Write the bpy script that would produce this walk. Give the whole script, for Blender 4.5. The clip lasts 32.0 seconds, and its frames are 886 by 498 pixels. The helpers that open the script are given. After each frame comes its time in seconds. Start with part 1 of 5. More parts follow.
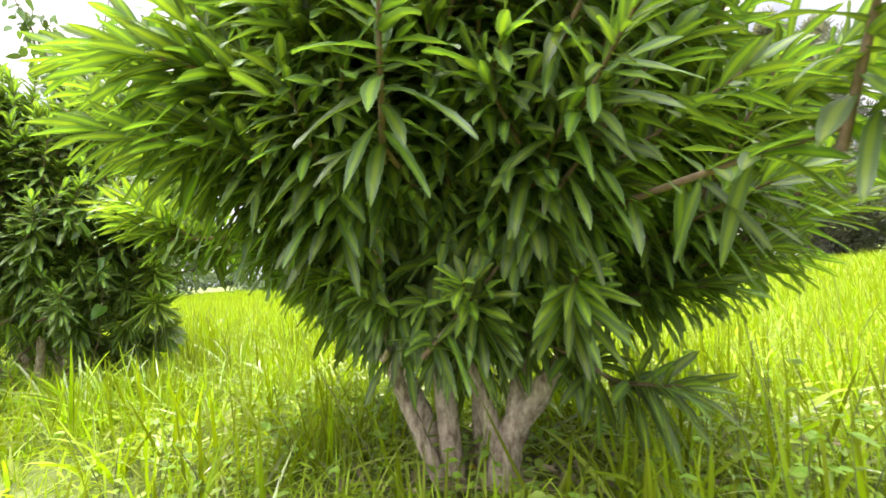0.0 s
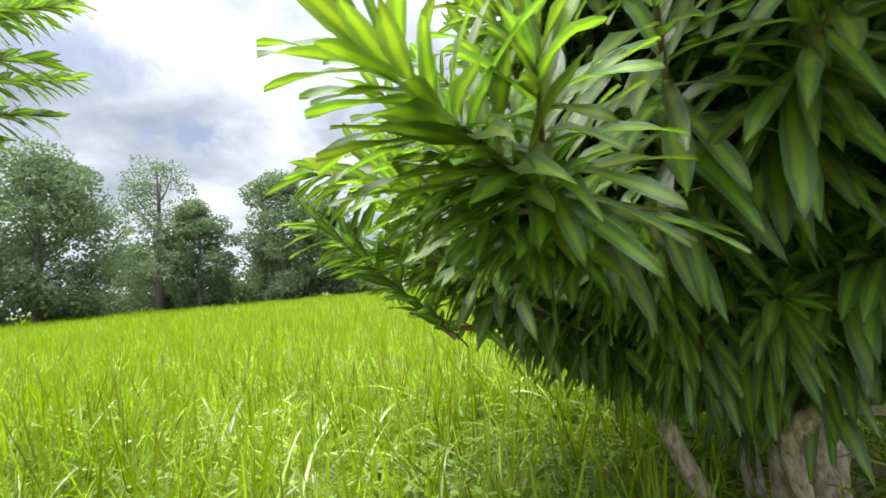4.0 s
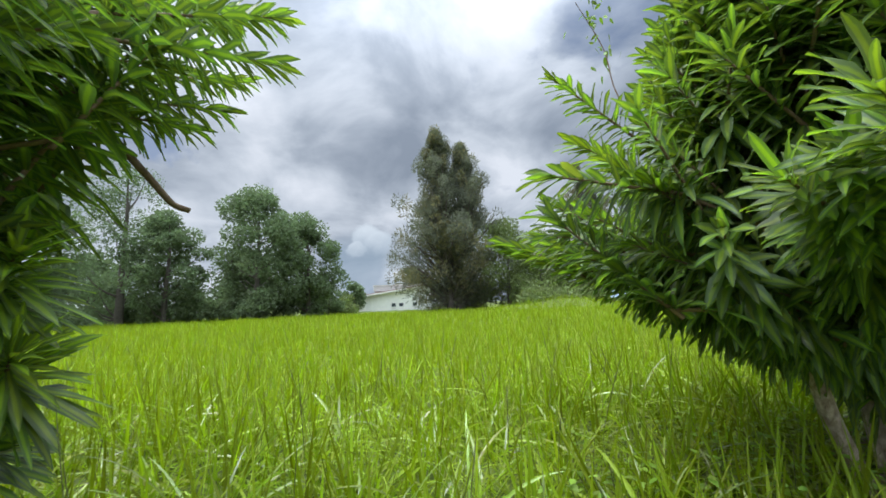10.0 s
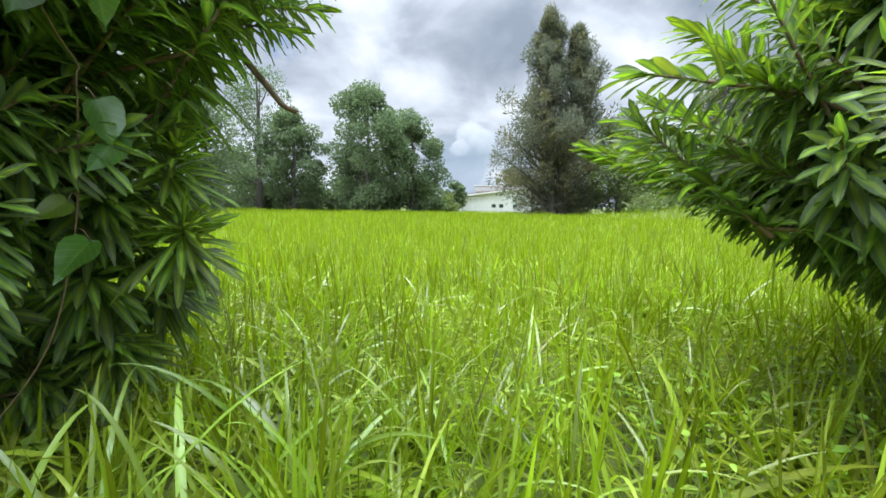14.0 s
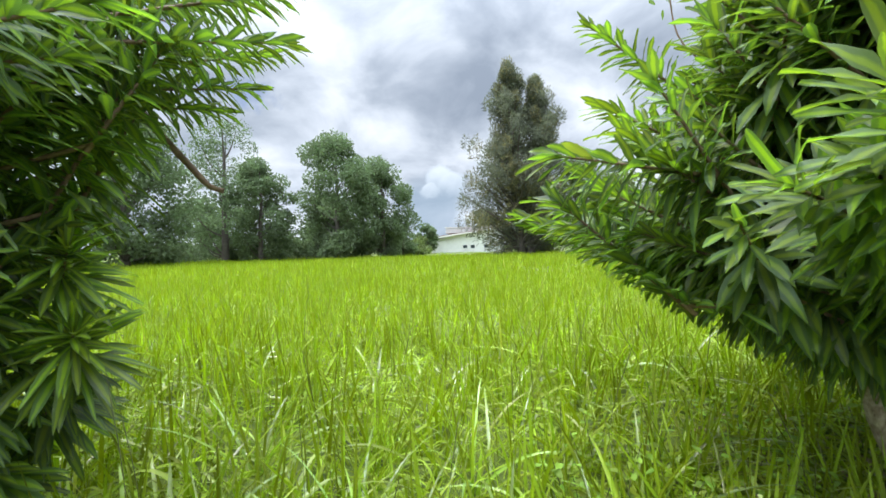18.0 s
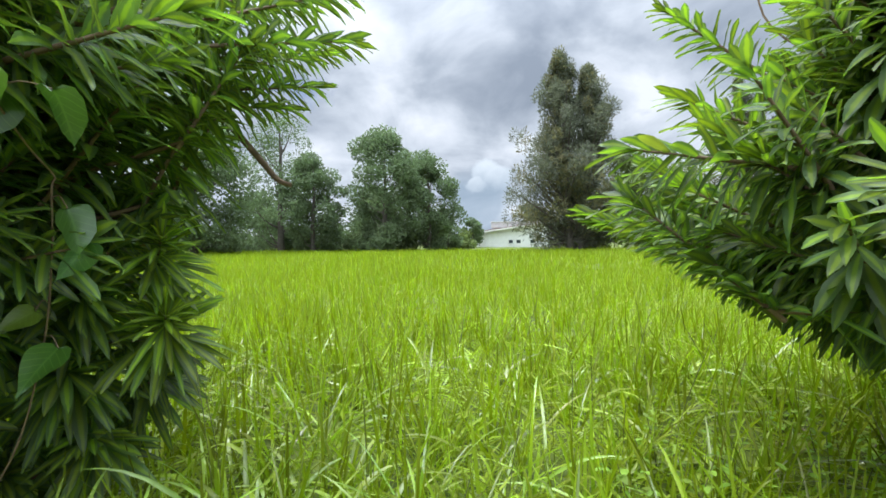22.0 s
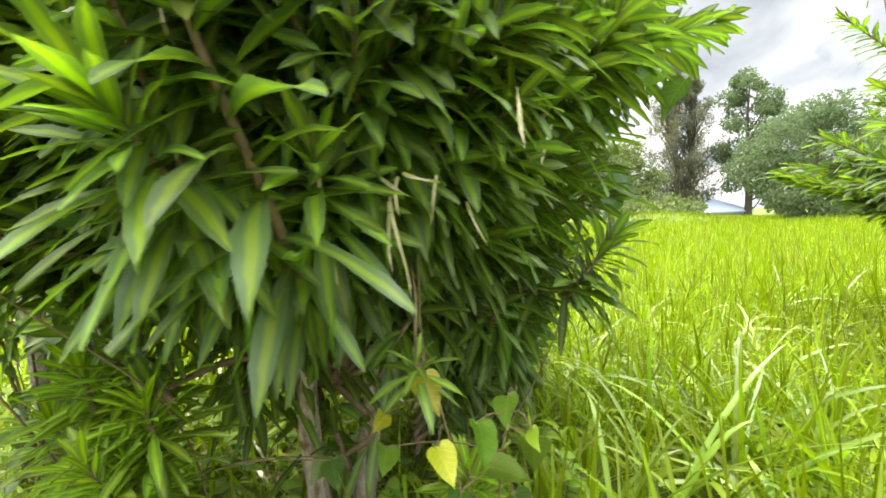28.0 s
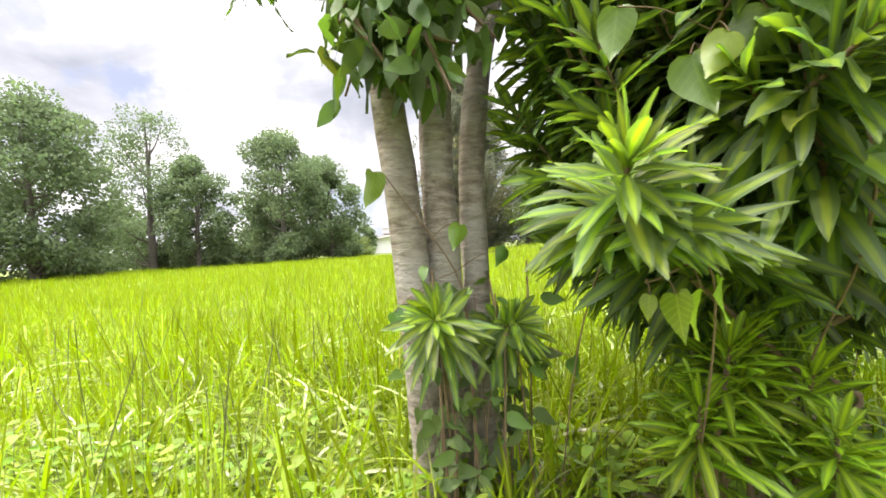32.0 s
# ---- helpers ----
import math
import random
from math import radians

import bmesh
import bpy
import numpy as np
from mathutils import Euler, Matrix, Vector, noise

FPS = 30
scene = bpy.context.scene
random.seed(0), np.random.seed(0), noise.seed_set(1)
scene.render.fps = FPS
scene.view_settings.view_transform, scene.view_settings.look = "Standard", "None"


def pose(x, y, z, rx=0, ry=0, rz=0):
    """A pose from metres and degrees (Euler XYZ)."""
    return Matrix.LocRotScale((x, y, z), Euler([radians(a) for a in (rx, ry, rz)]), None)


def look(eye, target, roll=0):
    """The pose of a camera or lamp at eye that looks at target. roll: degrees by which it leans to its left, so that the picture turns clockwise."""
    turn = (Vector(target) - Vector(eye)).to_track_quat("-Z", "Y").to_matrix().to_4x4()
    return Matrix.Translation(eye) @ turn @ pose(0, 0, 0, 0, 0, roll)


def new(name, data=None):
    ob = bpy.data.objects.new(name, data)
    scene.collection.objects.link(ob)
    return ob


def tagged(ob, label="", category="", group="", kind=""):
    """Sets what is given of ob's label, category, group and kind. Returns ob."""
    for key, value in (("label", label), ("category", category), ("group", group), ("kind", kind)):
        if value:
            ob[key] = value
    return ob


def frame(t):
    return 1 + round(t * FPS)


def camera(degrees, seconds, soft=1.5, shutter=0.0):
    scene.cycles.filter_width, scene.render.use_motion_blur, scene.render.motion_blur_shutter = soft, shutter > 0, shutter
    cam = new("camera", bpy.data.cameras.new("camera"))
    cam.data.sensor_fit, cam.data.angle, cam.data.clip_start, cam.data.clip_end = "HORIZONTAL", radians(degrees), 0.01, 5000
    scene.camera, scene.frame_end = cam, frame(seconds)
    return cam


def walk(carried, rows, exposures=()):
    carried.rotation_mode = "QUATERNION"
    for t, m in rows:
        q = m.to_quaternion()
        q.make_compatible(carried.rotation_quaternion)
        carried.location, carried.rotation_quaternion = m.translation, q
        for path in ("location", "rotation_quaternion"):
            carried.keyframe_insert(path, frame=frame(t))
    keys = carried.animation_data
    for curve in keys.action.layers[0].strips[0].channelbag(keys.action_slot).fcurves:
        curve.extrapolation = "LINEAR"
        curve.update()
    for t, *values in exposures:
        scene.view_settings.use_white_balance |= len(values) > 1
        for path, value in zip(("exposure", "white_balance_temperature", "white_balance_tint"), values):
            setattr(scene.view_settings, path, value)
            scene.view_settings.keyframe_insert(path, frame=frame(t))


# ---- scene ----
cam = camera(96.3, 32.0, soft=1.6, shutter=0.3)
PATH = [
    (0, look((0.49, 0.468, 0.988), (-1.087, 2.402, 1.129), -3.7)),
    (0.5, look((0.227, 0.386, 0.983), (-1.321, 2.344, 1.124), -3.7)),
    (1, look((-0.128, 0.26, 1.002), (-1.479, 2.357, 1.146), -3.7)),
    (1.5, look((-0.446, 0.194, 1.014), (-1.544, 2.435, 1.16), -3.8)),
    (2, look((-0.818, 0.139, 1.002), (-1.604, 2.507, 1.157), -3.8)),
    (2.5, look((-1.192, 0.171, 1.049), (-1.633, 2.627, 1.2), -3.4)),
    (3, look((-1.442, 0.278, 1.024), (-1.68, 2.759, 1.205), -3.7)),
    (3.5, look((-1.732, 0.413, 1.066), (-1.786, 2.905, 1.252), -4.2)),
    (4, look((-1.973, 0.475, 1.111), (-1.867, 2.966, 1.298), -4.7)),
    (4.5, look((-2.129, 0.574, 1.152), (-1.861, 3.056, 1.282), -6.2)),
    (6.5, look((-2.871, 0.464, 1.011), (-2.041, 2.8, 1.331), -3)),
    (7, look((-2.915, 0.441, 1.02), (-2.046, 2.764, 1.334), -3.2)),
    (7.5, look((-2.934, 0.403, 1.011), (-2.059, 2.721, 1.339), -2.9)),
    (8, look((-2.945, 0.38, 1.018), (-2.105, 2.71, 1.361), -2.6)),
    (8.5, look((-2.963, 0.37, 1.019), (-2.214, 2.73, 1.366), -2.6)),
    (9, look((-3.001, 0.365, 1.021), (-2.38, 2.763, 1.365), -2.6)),
    (9.5, look((-3.033, 0.36, 1.009), (-2.574, 2.794, 1.357), -2.6)),
    (10, look((-3.06, 0.329, 1.008), (-2.756, 2.788, 1.346), -2.5)),
    (10.5, look((-3.081, 0.304, 1), (-2.905, 2.777, 1.311), -2.2)),
    (11, look((-3.094, 0.293, 1.002), (-2.993, 2.779, 1.251), -1.8)),
    (11.5, look((-3.088, 0.299, 0.988), (-3.046, 2.794, 1.145), -1.1)),
    (12, look((-3.075, 0.315, 0.981), (-3.094, 2.814, 1.026), -0.6)),
    (12.5, look((-3.066, 0.31, 0.976), (-3.172, 2.808, 0.91), -0.2)),
    (13, look((-3.043, 0.258, 0.98), (-3.249, 2.745, 0.821), -0)),
    (13.5, look((-2.991, 0.198, 0.994), (-3.289, 2.669, 0.761), 0.3)),
    (15.5, look((-2.772, 0.246, 1.045), (-3.116, 2.704, 0.743), 1.4)),
    (16, look((-2.745, 0.247, 1.071), (-3.055, 2.711, 0.785), 1.4)),
    (16.5, look((-2.712, 0.258, 1.079), (-2.968, 2.732, 0.842), 1.3)),
    (17, look((-2.709, 0.263, 1.081), (-2.89, 2.75, 0.91), 0.7)),
    (17.5, look((-2.712, 0.275, 1.114), (-2.862, 2.769, 1.021), -0.4)),
    (18, look((-2.732, 0.311, 1.185), (-2.896, 2.806, 1.171), -1.6)),
    (18.5, look((-2.744, 0.34, 1.269), (-2.949, 2.831, 1.318), -2.7)),
    (19, look((-2.75, 0.34, 1.302), (-3.004, 2.825, 1.392), -2.8)),
    (19.5, look((-2.756, 0.331, 1.292), (-3.054, 2.811, 1.391), -2.4)),
    (20, look((-2.759, 0.323, 1.289), (-3.108, 2.796, 1.375), -1.8)),
    (20.5, look((-2.779, 0.316, 1.271), (-3.164, 2.786, 1.329), -1.3)),
    (21, look((-2.788, 0.316, 1.231), (-3.207, 2.781, 1.268), -1.2)),
    (21.5, look((-2.797, 0.311, 1.219), (-3.232, 2.774, 1.209), -0.8)),
    (22, look((-2.808, 0.305, 1.191), (-3.251, 2.765, 1.145), -0.6)),
    (22.5, look((-2.811, 0.291, 1.157), (-3.264, 2.749, 1.077), -0.2)),
    (23, look((-2.821, 0.276, 1.12), (-3.282, 2.729, 0.986), 0.3)),
    (23.5, look((-2.85, 0.225, 1.096), (-3.321, 2.674, 0.917), 0.7)),
    (24, look((-2.915, 0.094, 1.075), (-3.394, 2.539, 0.871), 0.8)),
    (24.5, look((-2.994, -0.077, 1.07), (-3.485, 2.367, 0.881), 0.3)),
    (26.5, look((-3.975, -0.26, 1.121), (-4.324, 2.209, 0.948), -2.1)),
    (27, look((-4.221, -0.341, 1.131), (-4.518, 2.135, 0.956), -2.7)),
    (27.5, look((-4.44, -0.391, 1.129), (-4.647, 2.094, 0.941), -2.5)),
    (28, look((-4.737, -0.384, 1.111), (-4.849, 2.107, 0.929), -2.2)),
    (28.5, look((-5.022, -0.367, 1.117), (-5.066, 2.127, 0.96), -1.8)),
    (29, look((-5.279, -0.401, 1.099), (-5.271, 2.095, 0.979), -2)),
    (29.5, look((-5.529, -0.466, 1.079), (-5.491, 2.032, 1.036), -1.6)),
    (30, look((-5.79, -0.46, 1.045), (-5.655, 2.036, 1.024), -1.4)),
    (30.5, look((-6.049, -0.434, 1.032), (-5.857, 2.059, 1.045), -2)),
    (31, look((-6.29, -0.372, 1.08), (-6.056, 2.117, 1.096), -2.9)),
    (31.5, look((-6.46, -0.354, 1.072), (-6.166, 2.129, 1.082), -3)),
    (32, look((-6.627, -0.333, 1.072), (-6.284, 2.144, 1.042), -3.5)),
]
EXPO = [(0, 1.17, 6850, 22), (2, 1.12, 6650, 20), (3, 0.69, 6550, 15), (4, 0.44, 6350, 14), (7, -0.19, 6100, 13), (9, -0.19, 6100, 13), (13, 0.20, 6100, 13), (16, 0.34, 6100, 13), (19, 0.12, 6100, 13), (20.5, -0.24, 6100, 13),
        (21.5, -0.14, 6100, 13), (22.5, 0.38, 6100, 13), (24.5, 0.40, 6150, 13), (26.5, 0.62, 6050, 11), (27.2, 0.75, 6250, 11), (28, 0.93, 7050, 13), (30, 1.10, 7350, 15), (31, 0.99, 7000, 20), (32, 0.90, 6950, 21)]
walk(cam, PATH, EXPO)

# ---- world and sun ----
SUN_AZ, SUN_EL = radians(66), radians(57)   # azimuth counted to the west of the view's north
world = bpy.data.worlds.new("sky")
scene.world = world
world.use_nodes = True
wt = world.node_tree
wt.nodes.clear()


def node(tree, kind, x=0, y=0, **values):
    n = tree.nodes.new(kind)
    n.location = (x, y)
    for key, value in values.items():
        if key in n.inputs:
            n.inputs[key].default_value = value
    return n


def link(tree, a, b):
    tree.links.new(a, b)


def ramp(tree, fac, stops):
    r = tree.nodes.new("ShaderNodeValToRGB")
    while len(r.color_ramp.elements) < len(stops):
        r.color_ramp.elements.new(0.5)
    for e, (pos, col) in zip(r.color_ramp.elements, stops):
        e.position, e.color = pos, (*col, 1) if len(col) == 3 else col
    link(tree, fac, r.inputs["Fac"])
    return r.outputs["Color"]


def mixcol(tree, fac, a, b, mode="MIX"):
    m = tree.nodes.new("ShaderNodeMix")
    m.data_type, m.blend_type = "RGBA", mode
    for sock, v in ((m.inputs[0], fac), (m.inputs[6], a), (m.inputs[7], b)):
        if isinstance(v, (int, float)):
            sock.default_value = v
        elif isinstance(v, tuple):
            sock.default_value = (*v, 1)
        else:
            link(tree, v, sock)
    return m.outputs[2]


def math_node(tree, op, a, b=0.0, clamp=False):
    m = tree.nodes.new("ShaderNodeMath")
    m.operation, m.use_clamp = op, clamp
    for sock, v in ((m.inputs[0], a), (m.inputs[1], b)):
        if isinstance(v, (int, float)):
            sock.default_value = v
        else:
            link(tree, v, sock)
    return m.outputs[0]


sky = node(wt, "ShaderNodeTexSky")
sky.sky_type, sky.sun_disc = "NISHITA", False
sky.sun_elevation, sky.sun_rotation = SUN_EL, -SUN_AZ
sky.dust_density = 2.0
coord = node(wt, "ShaderNodeTexCoord")
sep = node(wt, "ShaderNodeSeparateXYZ")
link(wt, coord.outputs["Generated"], sep.inputs[0])
# clouds lie on a flat layer: the direction over its height
height = math_node(wt, "MAXIMUM", math_node(wt, "ADD", sep.outputs["Z"], 0.42), 0.10)
comb = node(wt, "ShaderNodeCombineXYZ")
link(wt, math_node(wt, "DIVIDE", sep.outputs["X"], height), comb.inputs[0])
link(wt, math_node(wt, "DIVIDE", sep.outputs["Y"], height), comb.inputs[1])
cloud_big = node(wt, "ShaderNodeTexNoise", Scale=2.2, Detail=7.0, Roughness=0.52, Distortion=0.35)
cloud_grey = node(wt, "ShaderNodeTexNoise", Scale=2.9, Detail=8.0, Roughness=0.52, Distortion=0.30)
cloud_edge = node(wt, "ShaderNodeTexNoise", Scale=24.0, Detail=5.0, Roughness=0.55)
link(wt, comb.outputs[0], cloud_big.inputs["Vector"])
link(wt, coord.outputs["Generated"], cloud_edge.inputs["Vector"])
shift = node(wt, "ShaderNodeVectorMath")
shift.inputs[1].default_value = (3.7, 1.3, 5.1)
link(wt, comb.outputs[0], shift.inputs[0])
link(wt, shift.outputs[0], cloud_grey.inputs["Vector"])


def around(direction, inner, outer, ragged, squash=1.0):
    """1 near a direction of the sky, 0 away from it, with a ragged rim."""
    flat = node(wt, "ShaderNodeVectorMath")
    flat.operation = "MULTIPLY"
    flat.inputs[1].default_value = (1, 1, squash)
    link(wt, coord.outputs["Generated"], flat.inputs[0])
    dist = node(wt, "ShaderNodeVectorMath")
    dist.operation = "DISTANCE"
    link(wt, flat.outputs[0], dist.inputs[0])
    dist.inputs[1].default_value = (direction[0], direction[1], direction[2] * squash)
    edge = math_node(wt, "MULTIPLY", math_node(wt, "SUBTRACT", cloud_edge.outputs["Fac"], 0.5), ragged)
    r = ramp(wt, math_node(wt, "ADD", dist.outputs["Value"], edge), [(inner, (1, 1, 1)), (outer, (0, 0, 0))])
    return node_value(r)


def node_value(colour):
    bw = node(wt, "ShaderNodeRGBToBW")
    link(wt, colour, bw.inputs[0])
    return bw.outputs[0]


cover = node_value(ramp(wt, cloud_big.outputs["Fac"], [(0.27, (0, 0, 0)), (0.40, (1, 1, 1))]))
# two blue gaps in the cloud, in the north-west
for d, r in (((-0.581, 0.681, 0.445), 0.075), ((-0.462, 0.816, 0.340), 0.045)):
    cover = math_node(wt, "MULTIPLY", cover, math_node(wt, "SUBTRACT", 1.0, math_node(wt, "MULTIPLY", around(d, r * 0.2, r * 1.7, 0.25, 2.0), 0.85)))
grey = ramp(wt, cloud_grey.outputs["Fac"], [(0.33, (0.300, 0.350, 0.410)), (0.46, (0.450, 0.505, 0.560)), (0.56, (0.640, 0.695, 0.740)), (0.68, (0.850, 0.890, 0.920))])
# a low heap of cumulus over the house: a grey-blue base under a white top
base = around((-0.085, 0.990, 0.095), 0.05, 0.10, 0.05)
grey = mixcol(wt, math_node(wt, "MULTIPLY", base, 0.75), grey, (0.33, 0.43, 0.52))
for d, r in (((-0.066, 0.985, 0.160), 0.040), ((-0.040, 0.987, 0.150), 0.034), ((-0.095, 0.985, 0.140), 0.022)):
    heap = around(d, r * 0.86, r * 1.08, 0.035)
    tall = ramp(wt, math_node(wt, "MULTIPLY", math_node(wt, "ADD", math_node(wt, "SUBTRACT", sep.outputs["Z"], d[2] - 0.045), math_node(wt, "MULTIPLY", math_node(wt, "SUBTRACT", cloud_edge.outputs["Fac"], 0.5), 0.05)), 11.0), [(0.15, (0.36, 0.45, 0.53)), (0.85, (0.76, 0.84, 0.88))])
    grey = mixcol(wt, heap, grey, tall)
SKY_STRENGTH = 0.085
blue = mixcol(wt, 1.0, sky.outputs["Color"], (SKY_STRENGTH, SKY_STRENGTH, SKY_STRENGTH), "MULTIPLY")
bg = node(wt, "ShaderNodeBackground", Strength=1.0)
# an overcast sky brightens overhead; raised further, up to 14-fold, as unseen fill light
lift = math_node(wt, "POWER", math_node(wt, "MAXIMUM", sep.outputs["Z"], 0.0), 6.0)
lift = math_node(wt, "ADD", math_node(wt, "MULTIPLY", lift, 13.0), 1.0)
# the unseen southern sky is brightened as well, to fill the plants' near sides
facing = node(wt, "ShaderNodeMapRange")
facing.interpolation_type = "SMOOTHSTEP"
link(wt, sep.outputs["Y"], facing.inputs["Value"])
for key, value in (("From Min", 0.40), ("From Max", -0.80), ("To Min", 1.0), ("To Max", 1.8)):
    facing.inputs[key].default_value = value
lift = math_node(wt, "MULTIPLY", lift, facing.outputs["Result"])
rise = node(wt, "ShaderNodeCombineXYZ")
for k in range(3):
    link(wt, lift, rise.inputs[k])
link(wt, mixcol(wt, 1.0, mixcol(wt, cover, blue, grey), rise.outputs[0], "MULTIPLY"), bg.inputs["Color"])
wo = node(wt, "ShaderNodeOutputWorld")
link(wt, bg.outputs[0], wo.inputs["Surface"])

sun = new("sun", bpy.data.lights.new("sun", "SUN"))
sun.data.energy, sun.data.angle, sun.data.color = 2.5, radians(6), (1.0, 0.95, 0.86)
sun.matrix_world = look((-30 * math.sin(SUN_AZ), 30 * math.cos(SUN_AZ), 30 * math.tan(SUN_EL)), (0, 0, 0))


# ---- materials ----
def material(name):
    m = bpy.data.materials.new(name)
    m.use_nodes = True
    t = m.node_tree
    t.nodes.clear()
    return m, t, node(t, "ShaderNodeOutputMaterial", 800)


def bump(t, height, strength, distance):
    b = node(t, "ShaderNodeBump", Strength=strength, Distance=distance)
    link(t, height, b.inputs["Height"])
    return b.outputs[0]


def random_of(t, pieces):
    """A random number a joined piece, or an object."""
    return node(t, "ShaderNodeObjectInfo").outputs["Random"] if pieces else node(t, "ShaderNodeNewGeometry").outputs["Random Per Island"]


def node_grey(t, colour):
    grey_of = node(t, "ShaderNodeRGBToBW")
    link(t, colour, grey_of.inputs[0])
    return grey_of.outputs[0]


def leafy(name, pieces, margin, centre, young, old=(0.30, 0.17, 0.03), through_light=0.34, rough=0.38, stripe=True, spread=0.35, gloss=0.6, lit=(1.5, 1.7, 0.6), veins=False, keep_rim=0.0):
    """A thin leaf: a striped blade with fine veins, lit through from behind."""
    m, t, out = material(name)
    rnd = random_of(t, pieces)
    uv = node(t, "ShaderNodeUVMap")
    s = node(t, "ShaderNodeSeparateXYZ")
    link(t, uv.outputs[0], s.inputs[0])
    off = math_node(t, "MULTIPLY", math_node(t, "ABSOLUTE", math_node(t, "SUBTRACT", s.outputs["X"], 0.5)), 2.0)
    wav = node(t, "ShaderNodeTexNoise", Scale=60.0, Detail=2.0)
    mp = node(t, "ShaderNodeMapping")
    mp.inputs["Scale"].default_value = (1.0, 0.04, 1.0)
    link(t, uv.outputs[0], mp.inputs["Vector"])
    link(t, mp.outputs[0], wav.inputs["Vector"])
    edge = math_node(t, "ADD", off, math_node(t, "MULTIPLY", math_node(t, "SUBTRACT", wav.outputs["Fac"], 0.5), 0.35))
    rim = ramp(t, edge, [(0.24, (0, 0, 0)), (0.50, (1, 1, 1))])
    col = mixcol(t, rim, centre if stripe else margin, margin)
    if veins:
        rib = math_node(t, "MULTIPLY", math_node(t, "SUBTRACT", s.outputs["Y"], math_node(t, "MULTIPLY", off, 0.32)), 6.5)
        rib = math_node(t, "ABSOLUTE", math_node(t, "SUBTRACT", math_node(t, "FRACT", rib), 0.5))
        rib = math_node(t, "MINIMUM", rib, math_node(t, "MULTIPLY", off, 1.2))
        col = mixcol(t, ramp(t, rib, [(0.02, (0.6, 0.6, 0.6)), (0.10, (0, 0, 0))]), col, mixcol(t, 1.0, col, (1.8, 1.6, 1.7), "MULTIPLY"))
    tone = node(t, "ShaderNodeAttribute")
    tone.attribute_name = "tone"
    fresh = tone.outputs["Fac"]
    if keep_rim:
        # a young leaf lightens along its middle and keeps its dark margin
        fresh = math_node(t, "MULTIPLY", fresh, math_node(t, "SUBTRACT", 1.0, math_node(t, "MULTIPLY", node_grey(t, rim), keep_rim)))
    col = mixcol(t, fresh, col, mixcol(t, 0.35, young, mixcol(t, 1.0, col, (1.5, 1.7, 0.8), "MULTIPLY")))
    hue = node(t, "ShaderNodeHueSaturation")
    link(t, col, hue.inputs["Color"])
    link(t, math_node(t, "ADD", math_node(t, "MULTIPLY", rnd, 2 * spread), 1 - spread), hue.inputs["Value"])
    link(t, math_node(t, "ADD", math_node(t, "MULTIPLY", rnd, 0.03), 0.485), hue.inputs["Hue"])
    blotch = node(t, "ShaderNodeTexNoise", Scale=9.0, Detail=4.0)
    col = mixcol(t, ramp(t, blotch.outputs["Fac"], [(0.35, (0.25, 0.25, 0.25)), (0.7, (0, 0, 0))]), hue.outputs["Color"], mixcol(t, 1.0, hue.outputs["Color"], (0.62, 0.66, 0.55), "MULTIPLY"))
    col = mixcol(t, ramp(t, rnd, [(0.995, (0, 0, 0)), (0.998, (0.85, 0.85, 0.85))]), col, old)
    p = node(t, "ShaderNodeBsdfPrincipled", Roughness=rough)
    p.inputs["Specular IOR Level"].default_value = gloss
    link(t, col, p.inputs["Base Color"])
    link(t, bump(t, wav.outputs["Fac"], 0.25, 0.002), p.inputs["Normal"])
    tr = node(t, "ShaderNodeBsdfTranslucent")
    link(t, mixcol(t, 1.0, col, lit, "MULTIPLY"), tr.inputs["Color"])
    mx = node(t, "ShaderNodeMixShader", Fac=through_light)
    link(t, p.outputs[0], mx.inputs[1])
    link(t, tr.outputs[0], mx.inputs[2])
    link(t, mx.outputs[0], out.inputs["Surface"])
    return m


SONG = dict(old=(0.20, 0.21, 0.04), margin=(0.084, 0.134, 0.050), centre=(0.172, 0.240, 0.032), young=(0.30, 0.38, 0.012), rough=0.42, gloss=0.42, lit=(1.75, 2.0, 0.65), through_light=0.40, keep_rim=0.58)
MAT_SONG = leafy("variegated_leaf", False, **SONG)
MAT_SONG_PIECE = leafy("variegated_leaf_single", True, **SONG)
# young lime leaves, their colours raised to paint back light the crown shades off
YOUNG_BRIGHT = {**SONG, "margin": (0.11, 0.18, 0.04), "centre": (0.24, 0.33, 0.03), "young": (0.36, 0.45, 0.02), "keep_rim": 0.4}
MAT_YOUNG_BRIGHT = leafy("brightened_young_striped_leaf", False, **YOUNG_BRIGHT)
MAT_YOUNG_BRIGHT_PIECE = leafy("brightened_young_striped_leaf_single", True, **YOUNG_BRIGHT)
VINE = dict(margin=(0.07, 0.14, 0.032), centre=(0.07, 0.14, 0.032), young=(0.36, 0.45, 0.03), old=(0.48, 0.42, 0.04), stripe=False, rough=0.36, gloss=0.8, veins=True)
MAT_VINE = leafy("heart_leaf", True, **VINE)
MAT_VINE_FRESH = leafy("fresh_heart_leaf", True, **{**VINE, "margin": (0.26, 0.38, 0.04), "centre": (0.26, 0.38, 0.04), "young": (0.34, 0.46, 0.05), "gloss": 0.4})
MAT_VINE_OLD = leafy("yellowing_heart_leaf", True, **{**VINE, "margin": (0.42, 0.40, 0.03), "centre": (0.46, 0.44, 0.04), "young": (0.55, 0.50, 0.06)})
BROAD = dict(old=(0.14, 0.14, 0.03), margin=(0.085, 0.135, 0.04), centre=(0.085, 0.135, 0.04), young=(0.2, 0.3, 0.03), stripe=False, gloss=0.35, rough=0.5)
MAT_BROAD = leafy("ovate_leaf", False, **BROAD)
